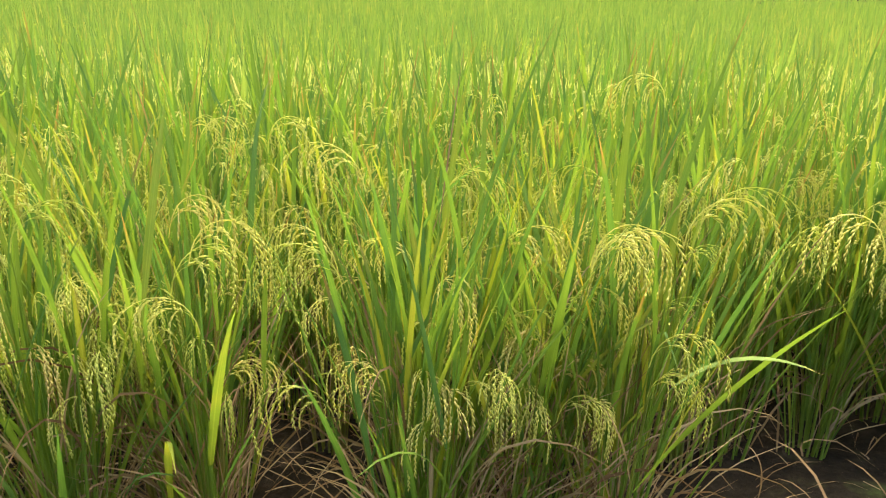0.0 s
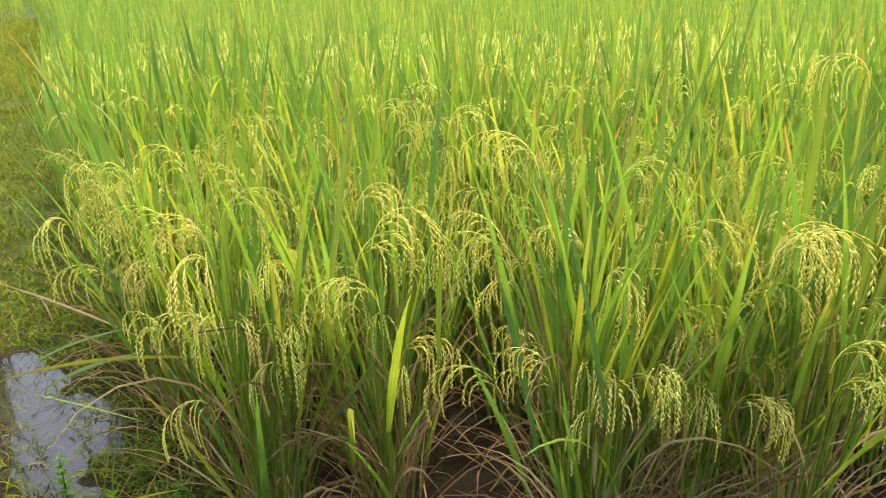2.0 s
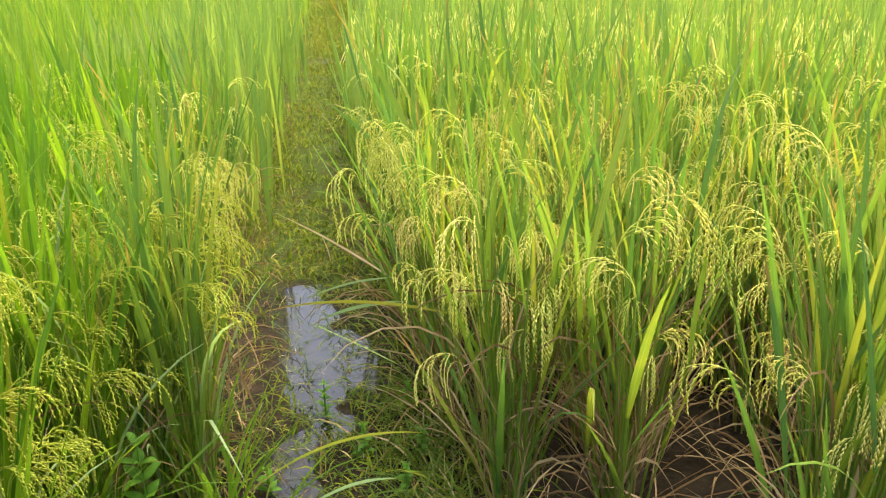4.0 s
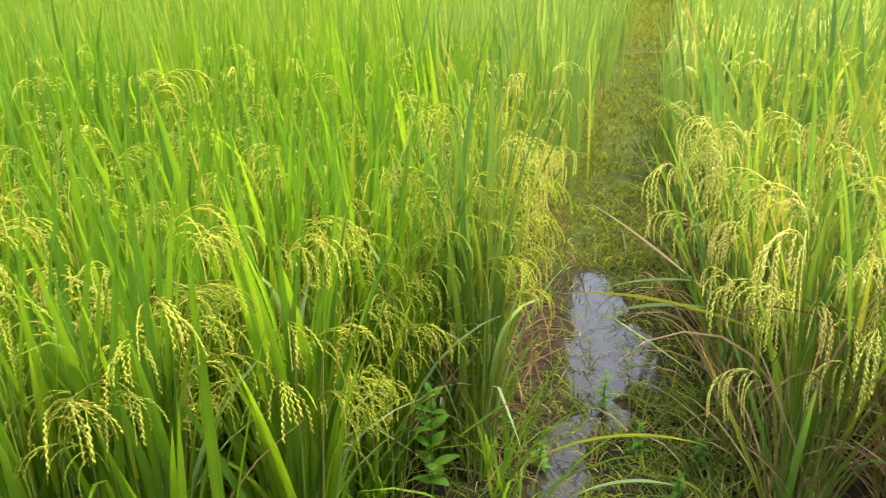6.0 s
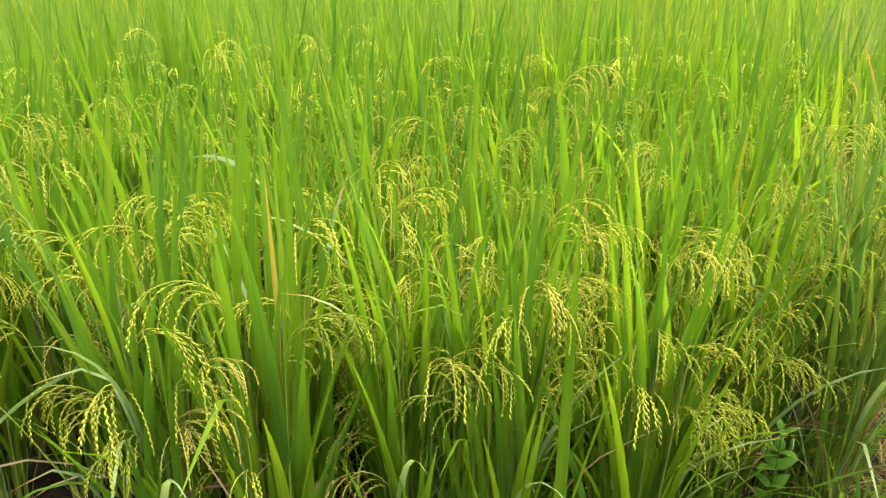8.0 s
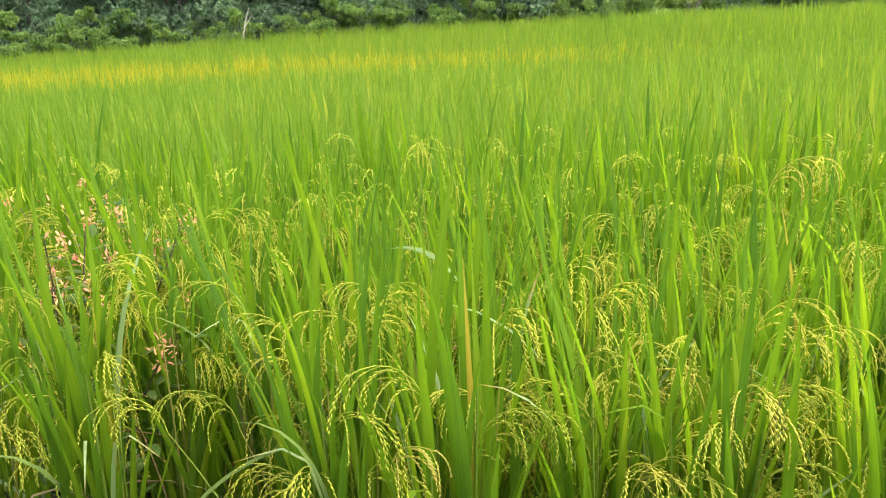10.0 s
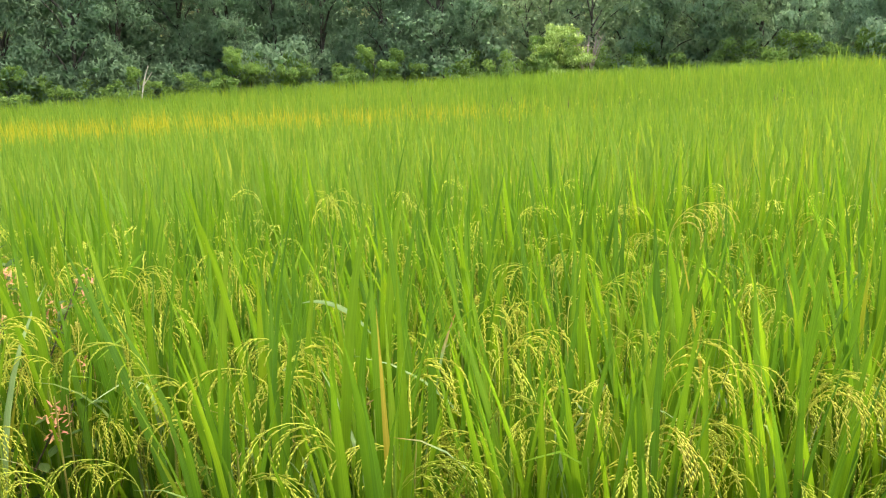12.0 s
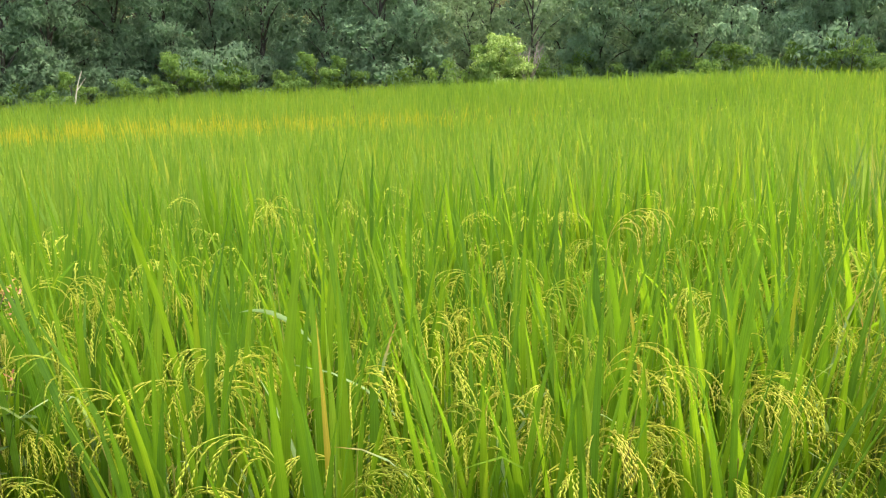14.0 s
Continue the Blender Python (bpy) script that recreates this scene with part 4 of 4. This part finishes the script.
# ---- weeds on the way ----
def build_path_weeds():
    g, dry, tuft, r = Geo(), Geo(), Geo(), random.Random(21)
    small = [blade(r.uniform(0.025, 0.06), r.uniform(0.004, 0.009), radians(r.uniform(20, 80)), 2, 1.2, None, 0, 0.0) for _ in range(8)]
    long = [blade(r.uniform(0.08, 0.2), r.uniform(0.003, 0.005), radians(r.uniform(30, 110)), 4, 1.4, None, 0, 0.5) for _ in range(8)]
    for _ in range(47000):
        s = 1.0 + 19.0 * r.random() ** 1.9
        w = r.gauss(0, 0.3)
        if abs(w) > 0.7:
            continue
        w += way_mid(s)
        x, y = s * ALONG[0] + w * ACROSS[0], s * ALONG[1] + w * ACROSS[1]
        z = float(ground_at(x, y))
        if abs(s - 9.9) < 0.3 and r.random() < 0.85:
            continue
        if s < 3.2 and r.random() < (0.95 if z < 0.004 else 0.35 if w > 0.08 and s < 2.3 else 0.95 if w < -0.05 else 0.8):
            continue
        if noise.noise((x * 3, y * 3, 0.5)) < -0.15 and r.random() < 0.7:
            continue
        g.add(r.choice(small), turn(r.uniform(0, 6.3), radians(r.uniform(5, 70)), (x, y, z - 0.003), r.uniform(0.8, 1.4) * (1.0 + max(0.0, s - 8.0) * 0.12)))
    for _ in range(5200):
        s, w = r.uniform(0.9, 7.0), r.choice((-1, 1)) * abs(r.gauss(0.36, 0.12))
        if s < 3.0 and w < 0 and r.random() < 0.6:
            continue
        x, y = s * ALONG[0] + w * ACROSS[0], s * ALONG[1] + w * ACROSS[1]
        z = float(ground_at(x, y))
        (g if r.random() < 0.9 else dry).add(r.choice(long), turn(r.uniform(0, 6.3), radians(r.uniform(5, 65)), (x, y, z - 0.003), r.uniform(0.7, 1.4)))
    for _ in range(1000):
        s, w = r.uniform(1.1, 2.15), r.choice((0.28, 0.3, 0.3, -0.28)) + r.gauss(0, 0.1)
        x, y = s * ALONG[0] + w * ACROSS[0], s * ALONG[1] + w * ACROSS[1]
        tuft.add(r.choice(long), turn(r.uniform(0, 6.3), radians(r.uniform(5, 50)), (x, y, float(ground_at(x, y)) - 0.003), r.uniform(0.6, 1.2)))
    for _ in range(6500):
        s, w = r.uniform(1.5, 3.3), r.gauss(0.02, 0.22)
        off = abs(w + 0.17 * (s - 2.5))
        if w < -0.12 and r.random() < 0.65 or off < 0.06 and r.random() < 0.8 or noise.noise((s * 6, w * 9, 3.1)) < -0.12 and r.random() < 0.8:
            continue
        x, y = s * ALONG[0] + w * ACROSS[0], s * ALONG[1] + w * ACROSS[1]
        k = r.random()
        (tuft if k < 0.55 else g if k < 0.95 else dry).add(r.choice(long if r.random() < 0.3 else small), turn(r.uniform(0, 6.3), radians(r.uniform(15, 82)), (x, y, max(-0.005, float(ground_at(x, y)))), r.uniform(0.5, 1.0)))
    for _ in range(90):
        s, w = r.uniform(1.7, 4.5), way_mid(r.uniform(1.7, 4.5)) - 0.34 + r.gauss(0, 0.05)
        x, y = s * ALONG[0] + w * ACROSS[0], s * ALONG[1] + w * ACROSS[1]
        dry.add(r.choice(DRY[:6]), turn(r.uniform(0, 6.3), radians(r.uniform(3, 24)), (x, y, float(ground_at(x, y)) - 0.01), r.uniform(0.6, 1.05)))
    for _ in range(110):
        s, w = r.uniform(1.2, 3.3), r.choice((-0.27, 0.3, 0.42)) + r.gauss(0, 0.06)
        x, y = s * ALONG[0] + w * ACROSS[0], s * ALONG[1] + w * ACROSS[1]
        dry.add(r.choice(long), turn(r.uniform(0, 6.3), radians(r.uniform(10, 80)), (x, y, float(ground_at(x, y))), r.uniform(0.7, 1.6)))
    for _ in range(8000):
        s = r.uniform(9.0, 22.0)
        w = way_mid(s) + r.gauss(0, 0.28)
        if abs(s - 9.9) < 0.3:
            continue
        x, y = s * ALONG[0] + w * ACROSS[0], s * ALONG[1] + w * ACROSS[1]
        g.add(r.choice(long), turn(r.uniform(0, 6.3), radians(r.uniform(10, 70)), (x, y, float(ground_at(x, y)) - 0.003), r.uniform(0.9, 1.8) * (1.0 + max(0.0, s - 12.0) * 0.1)))
    for _ in range(420):
        x, y = r.uniform(-1.2, 1.5), r.uniform(1.45, 2.7)
        dry.add(r.choice(long), turn(r.uniform(0, 6.3), radians(r.uniform(15, 88)), (x, y, float(ground_at(x, y))), r.uniform(0.8, 2.2)))
    for _ in range(9000):
        x, y = r.uniform(-2.6, 2.6), r.uniform(-2.8, 1.4)
        if x * ALONG[0] + y * ALONG[1] > 0.95 or (x < -0.75 and y > -0.9):
            continue
        g.add(r.choice(long if r.random() < 0.3 else small), turn(r.uniform(0, 6.3), radians(r.uniform(5, 60)), (x, y, float(ground_at(x, y)) - 0.003), r.uniform(0.8, 1.5)))
    tagged(new("path_weeds", g.mesh("path_weeds", mat_moss)), "low moss and creeping weeds covering the footway", "weeds", kind="stuff")
    tagged(new("path_grass", tuft.mesh("path_grass", mat_weed)), "thin green grass growing round the puddle", "grass", kind="stuff")
    tagged(new("straw_litter", dry.mesh("straw_litter", mat_straw_joined)), "thin dry straw lying between the plants", "straw", kind="stuff")


build_path_weeds()


def build_low_shoots():
    """Short side shoots that fill the foot of the fresh rice along the bund."""
    g, r = Geo(), random.Random(57)
    shoots = [blade(r.uniform(0.2, 0.46), r.uniform(0.006, 0.010), radians(r.uniform(10, 75)), 5, 1.5, None, 0.25, r.uniform(-0.6, 0.6)) for _ in range(10)]
    for _ in range(900):
        yaw, d = radians(r.triangular(47, 100, 58)), r.triangular(1.42, 2.0, 1.6)
        x, y = 0.08 - d * math.sin(yaw), d * math.cos(yaw) - 0.07
        if any(math.hypot(x - a, y - b) < 0.13 for a, b in ((-1.30, 0.86), (-1.14, 0.76), (-1.18, 0.74))):
            continue
        g.add(r.choice(shoots), turn(r.uniform(0, 6.3), radians(r.uniform(2, 30)), (x, y, float(ground_at(x, y)) - 0.003), r.uniform(0.7, 1.35)))
    tagged(new("rice_shoots", g.mesh("rice_shoots", mat_joined_fresh)), "short green side shoots at the foot of the rice", "rice shoots", kind="stuff")


build_low_shoots()


def oval(length, width, bend, segs=4):
    """A broad leaf with a pointed tip."""
    v, uv, q, t = blade(length, width, bend, segs, 1.2, None, 0.2, 0.0, 0.1)
    return v, uv, q, t


def broad_weed(x, y, tall, pairs, leaf, seed, label, lean=(0.0, 0.0)):
    r = random.Random(seed)
    z0 = float(ground_at(x, y))
    root = thing("broadleaf_weed", turn(0, 0, (x, y, z0)), label, "weed", "weeds beside the footway")
    s = np.linspace(0, 1, 6)
    p = np.stack([lean[0] * s**1.5, lean[1] * s**1.5, tall * s - 0.01], 1)
    g = Geo()
    g.add(tube(p, np.linspace(0.0035, 0.0015, 6), 5))
    part("stem", g.mesh("stem", mat_herb), root)
    for k in range(pairs):
        f = 0.25 + 0.75 * k / (pairs - 1)
        at = np.array([lean[0] * f**1.5, lean[1] * f**1.5, tall * f - 0.01])
        size = leaf * (1.15 - 0.5 * f if k < pairs - 1 else 0.55)
        for side in (0, 0.67, 1.33):
            g = Geo()
            g.add(oval(size * r.uniform(0.7, 1.1), size * 0.5, radians(r.uniform(20, 70))))
            part("leaf", g.mesh("leaf", mat_herb), root, turn(k * 1.1 + side * math.pi + r.uniform(-0.5, 0.5), radians(r.uniform(45, 85) - 25 * f), at))
    return root


broad_weed(-1.30, 0.86, 0.34, 6, 0.08, 1, "bright green broadleaf weed with paired oval leaves")
broad_weed(-1.40, 1.56, 0.15, 5, 0.04, 2, "small green broadleaf weed beside the puddle")
for k, (x, y, h) in enumerate(((-1.15, 1.45, 0.11), (-1.28, 1.2, 0.09), (-1.5, 1.22, 0.12), (-1.02, 1.55, 0.1), (-0.95, 1.38, 0.09), (-1.22, 1.75, 0.08))):
    broad_weed(x, y, h, 4, 0.045, 10 + k, "low green broadleaf weed on the muddy footway")


def flowering_shrub(x, y, seed):
    r = random.Random(seed)
    z0 = float(ground_at(x, y))
    root = thing("flowering_shrub", turn(0, 0, (x, y, z0)), "leggy shrub with dull grey-green leaves and faded pink flower spikes", "shrub")
    leaf = [oval(r.uniform(0.04, 0.065), r.uniform(0.018, 0.028), radians(r.uniform(10, 50))) for _ in range(6)]
    petal = [blade(r.uniform(0.012, 0.024), 0.0065, radians(r.uniform(10, 60)), 2, 1.2, None, 0.1) for _ in range(6)]
    for k in range(17):
        az, out, tall = r.uniform(0, 6.3), r.uniform(0.1, 0.42), r.uniform(0.45, 0.95)
        s = np.linspace(0, 1, 9)
        p = np.stack([math.cos(az) * out * s**1.2 + 0.02 * np.sin(7 * s + k), math.sin(az) * out * s**1.2 + 0.02 * np.cos(6 * s + k), tall * s - 0.02], 1)
        g = Geo()
        g.add(tube(p, np.linspace(0.005, 0.0016, 9), 5))
        branch = part("branch", g.mesh("branch", mat_twig), root)
        g = Geo()
        for f in np.linspace(0.15, 0.98, 40):
            at = np.array([np.interp(f, s, p[:, c]) for c in range(3)]) + np.array([r.uniform(-0.05, 0.05), r.uniform(-0.05, 0.05), r.uniform(-0.02, 0.02)])
            g.add(r.choice(leaf), turn(r.uniform(0, 6.3), radians(r.uniform(40, 105)), at, r.uniform(0.7, 1.15)))
        part("leaves", g.mesh("leaves", mat_shrub), branch)
        for c in range(r.randint(2, 5) if tall > 0.6 else r.randint(0, 1)):
            f = 1.0 - 0.07 * c - r.uniform(0, 0.03)
            heart = np.array([np.interp(f, s, p[:, i]) for i in range(3)]) + np.array([r.uniform(-0.035, 0.035), r.uniform(-0.035, 0.035), r.uniform(0.0, 0.02)])
            g = Geo()
            for _ in range(20):
                g.add(r.choice(petal), turn(r.uniform(0, 6.3), radians(r.uniform(15, 115)), heart + np.array([r.gauss(0, 0.011), r.gauss(0, 0.011), r.gauss(0, 0.012)])))
            part("flower", g.mesh("flower", mat_petal), branch, None, "faded salmon-pink flower")


flowering_shrub(-1.66, -1.2, 5)
flowering_shrub(-2.3, -1.3, 6)


# ---- the wood behind the paddies ----
GOLD = (1 + math.sqrt(5)) / 2
CORE = np.array([(a, b * GOLD, 0) for a in (-1, 1) for b in (-1, 1)] + [(0, a, b * GOLD) for a in (-1, 1) for b in (-1, 1)] + [(b * GOLD, 0, a) for a in (-1, 1) for b in (-1, 1)]) / math.hypot(1, GOLD)
CORE_T = np.array([f for f in itertools.combinations(range(12), 3) if all(np.linalg.norm(CORE[a] - CORE[b]) < 1.1 for a, b in itertools.combinations(f, 2))])


def puff(r, centre, radius, count, size, flat=0.7, droop=0.35):
    """A leafy bough end: leaves laid over a rounded clump like shingles, most of them on its upper side."""
    n = count
    d = np.array([[r.gauss(0, 1), r.gauss(0, 1), r.gauss(0.25, 1)] for _ in range(n)])
    d /= np.linalg.norm(d, axis=1, keepdims=True)
    rad = radius * np.array([0.72 + 0.36 * r.random() for _ in range(n)])[:, None]
    p = np.array(centre) + d * rad * (1, 1, flat)
    out = d + np.array([[r.gauss(0, 0.26) for _ in range(3)] for _ in range(n)])
    way = np.cross(out, np.array([[r.gauss(0, 1), r.gauss(0, 1), r.gauss(0, 0.4)] for _ in range(n)]))
    way[:, 2] -= droop
    way /= np.linalg.norm(way, axis=1, keepdims=True)
    side = np.cross(way, out)
    side /= np.linalg.norm(side, axis=1, keepdims=True)
    ln = np.array([size * r.uniform(0.6, 1.4) for _ in range(n)])[:, None]
    v = np.stack([p - side * ln * 0.26, p + side * ln * 0.26, p + way * ln * 1.15], 1)
    uv = np.tile(np.array([(0.1, 0), (0.9, 0), (0.5, 1)]), (n, 1))
    # the close-grown twigs inside
    core = np.array(centre) + CORE * np.array([[r.uniform(0.25, 0.45)] for _ in range(12)]) * radius * (1, 1, flat)
    return np.concatenate([v.reshape(-1, 3), core]), np.concatenate([uv, np.full((12, 2), 0.3)]), np.zeros((0, 4), int), np.concatenate([np.arange(3 * n).reshape(n, 3), CORE_T + 3 * n])



def tree_meshes(seed, tall, wide, boughs, puffs, leaves, size, mat, low=0.04, droop=0.35):
    """Trunk, limbs, and a crown of rounded boughs, each a heap of leafy clumps."""
    r = random.Random(seed)
    wood, crown = Geo(), Geo()
    s = np.linspace(0, 1, 8)
    trunk = np.stack([0.036 * tall * np.sin(2 * s + seed), 0.027 * tall * np.sin(3 * s + 2 * seed), tall * 0.85 * s], 1)
    wood.add(tube(trunk, np.linspace(0.11, 0.03, 8) * tall / 11, 7))
    for k in range(boughs):
        f = low + (0.96 - low) * ((k + 0.6 * r.random()) / boughs) ** 1.5
        az = k * 2.4 + r.uniform(-0.6, 0.6)
        env = wide * math.sqrt(max(0.05, 1 - max(0.0, f - 0.35) ** 2 / 0.46)) * r.uniform(0.3, 1.0)
        c = np.array([math.cos(az) * env, math.sin(az) * env, tall * f])
        at = np.array([np.interp(max(0.02, f - 0.12), s, trunk[:, i]) for i in range(3)])
        wood.add(tube([at, (at + c) / 2 + (0, 0, 0.03 * tall), c], np.array([0.07, 0.045, 0.015]) * tall / 11, 5))
        big = wide * r.uniform(0.34, 0.55)
        for _ in range(puffs):
            d = np.array([r.gauss(0, 1), r.gauss(0, 1), r.gauss(0.35, 0.8)])
            d *= big * r.uniform(0.75, 1.0) / np.linalg.norm(d)
            crown.add(puff(r, c + d * (1, 1, 0.75), big * r.uniform(0.34, 0.55), leaves, size, 0.7, droop))
    return wood.mesh("trunk", mat_bark), crown.mesh("crown", mat)


TREES = [tree_meshes(1, 11, 3.0, 19, 11, 62, 0.165, mat_tree_hazed), tree_meshes(2, 9, 2.8, 17, 11, 62, 0.175, mat_bamboo_hazed, droop=1.0), tree_meshes(3, 12, 3.2, 20, 11, 62, 0.165, mat_tree_hazed, droop=0.6), tree_meshes(4, 8, 2.9, 16, 11, 62, 0.16, mat_olive_hazed)]
BUSHES = [tree_meshes(11, 2.6, 1.6, 8, 9, 42, 0.16, mat_bush, 0.15), tree_meshes(12, 3.2, 1.6, 8, 9, 52, 0.15, mat_bush, 0.15), tree_meshes(13, 2.2, 1.8, 8, 9, 42, 0.15, mat_bush, 0.2)]
PALE = tree_meshes(14, 3.3, 1.55, 16, 10, 64, 0.125, mat_pale, 0.15)
TREE_LABEL = ["tall dark green woodland tree with dense foliage to the ground, paled by painted haze", "bamboo-like tree with drooping foliage, its green greyed by painted haze"]


def stand_tree(kind, yaw, d, meshes, size, r, label, category, group):
    x, y = -d * math.sin(radians(yaw)), d * math.cos(radians(yaw))
    root = thing(kind, turn(r.uniform(0, 6.3), 0, (x, y, float(bowl(x, y)) - 0.05), size), label, category, group)
    part("trunk", meshes[0], root)
    part("crown", meshes[1], root)


r = random.Random(31)
# paler crowns 1 and 3 stand mostly at low yaw, imitating thicker haze
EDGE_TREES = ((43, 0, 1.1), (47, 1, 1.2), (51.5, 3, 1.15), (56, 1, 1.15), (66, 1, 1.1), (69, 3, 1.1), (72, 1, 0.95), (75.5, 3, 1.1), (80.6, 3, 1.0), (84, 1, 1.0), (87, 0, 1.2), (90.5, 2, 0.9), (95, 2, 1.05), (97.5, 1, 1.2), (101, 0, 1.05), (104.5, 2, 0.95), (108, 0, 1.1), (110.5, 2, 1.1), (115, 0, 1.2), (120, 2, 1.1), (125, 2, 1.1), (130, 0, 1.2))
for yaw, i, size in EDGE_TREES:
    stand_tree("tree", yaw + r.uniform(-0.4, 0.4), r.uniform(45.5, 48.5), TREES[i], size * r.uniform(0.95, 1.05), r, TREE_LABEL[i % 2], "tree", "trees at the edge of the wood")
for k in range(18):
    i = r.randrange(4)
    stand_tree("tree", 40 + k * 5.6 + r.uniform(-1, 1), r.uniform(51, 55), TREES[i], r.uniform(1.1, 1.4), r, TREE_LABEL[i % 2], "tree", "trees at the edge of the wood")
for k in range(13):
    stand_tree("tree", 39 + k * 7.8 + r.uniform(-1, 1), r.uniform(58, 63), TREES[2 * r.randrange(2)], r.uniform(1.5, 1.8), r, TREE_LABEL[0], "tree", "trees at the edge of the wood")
for k in range(36):
    stand_tree("bush", 44 + k * 2.5 + r.uniform(-1, 1), r.uniform(43.3, 44.6), r.choice(BUSHES), r.uniform(0.65, 1.0), r, "low leafy bush at the foot of the wood", "bush", "bushes along the field edge")
stand_tree("bush", 78.5, 43.2, PALE, 1.05, r, "rounded pale green bush standing out against the dark wood", "bush", "bushes along the field edge")


def dead_branch(yaw, d, tall):
    """A bleached stick that leans out of the bushes."""
    x, y = -d * math.sin(radians(yaw)), d * math.cos(radians(yaw))
    root = thing("dead_branch", turn(radians(yaw), 0, (x, y, float(bowl(x, y)))), "pale bare branch curving up in front of the bushes", "branch")
    s = np.linspace(0, 1, 9)
    g = Geo()
    g.add(tube(np.stack([0.5 * s**2, 0 * s, tall * s - 0.05], 1), np.linspace(0.045, 0.02, 9), 5))
    g.add(tube(np.stack([0.15 + 0.5 * s, 0.1 * s, tall * (0.55 + 0.3 * s)], 1), np.linspace(0.025, 0.01, 9), 4))
    part("stem", g.mesh("stem", mat_pale_stick), root)


def tall_grass(yaw, d, tall, seed):
    """A tuft of tall grass on the far bank."""
    r = random.Random(seed)
    x, y = -d * math.sin(radians(yaw)), d * math.cos(radians(yaw))
    root = thing("grass_tuft", turn(0, 0, (x, y, float(bowl(x, y)) - 0.03)), "tall yellow-green grass tuft on the far field edge", "grass", "grass tufts on the field edge")
    g = Geo()
    for _ in range(14):
        g.add(blade(tall * r.uniform(0.7, 1.0), 0.06, radians(r.uniform(10, 50)), 4, 1.8, None, 0.2), turn(r.uniform(0, 6.3), radians(r.uniform(2, 14)), (r.uniform(-0.25, 0.25), r.uniform(-0.25, 0.25), 0)))
    tagged(part("blades", g.mesh("blades", mat_field_old), root), kind="stuff")


def bare_shrub(yaw, d, tall, seed):
    """A leafless twiggy shrub at the foot of the wood."""
    r = random.Random(seed)
    x, y = -d * math.sin(radians(yaw)), d * math.cos(radians(yaw))
    root = thing("bare_shrub", turn(radians(yaw), 0, (x, y, float(bowl(x, y)) - 0.05)), "leafless shrub of thin grey-pink twigs beside the pale bush", "shrub")
    s = np.linspace(0, 1, 6)
    for _ in range(12):
        az, out, h = r.uniform(0, 6.3), r.uniform(0.3, 1.0), tall * r.uniform(0.65, 1.0)
        p = np.stack([math.cos(az) * out * s**1.4, math.sin(az) * out * s**1.4, h * s], 1)
        g = Geo()
        g.add(tube(p, np.linspace(0.035, 0.012, 6), 4))
        for f in (0.5, 0.65, 0.8, 0.9):
            at = np.array([np.interp(f, s, p[:, c]) for c in range(3)])
            tip = at + np.array([r.uniform(-0.4, 0.4), r.uniform(-0.4, 0.4), r.uniform(0.25, 0.6)])
            g.add(tube([at, (at + tip) / 2 + (0, 0, 0.04), tip], (0.016, 0.012, 0.007), 3))
        part("branch", g.mesh("branch", mat_bare_twig), root)


bare_shrub(76.6, 43.0, 3.3, 90)
dead_branch(107.0, 42.6, 2.3)
for k, (yaw, tall) in enumerate(((60.6, 2.0), (61.4, 1.8), (62.0, 1.6), (59.8, 1.6), (68.0, 1.5), (73.4, 1.4))):
    tall_grass(yaw, 42.0, tall, 70 + k)
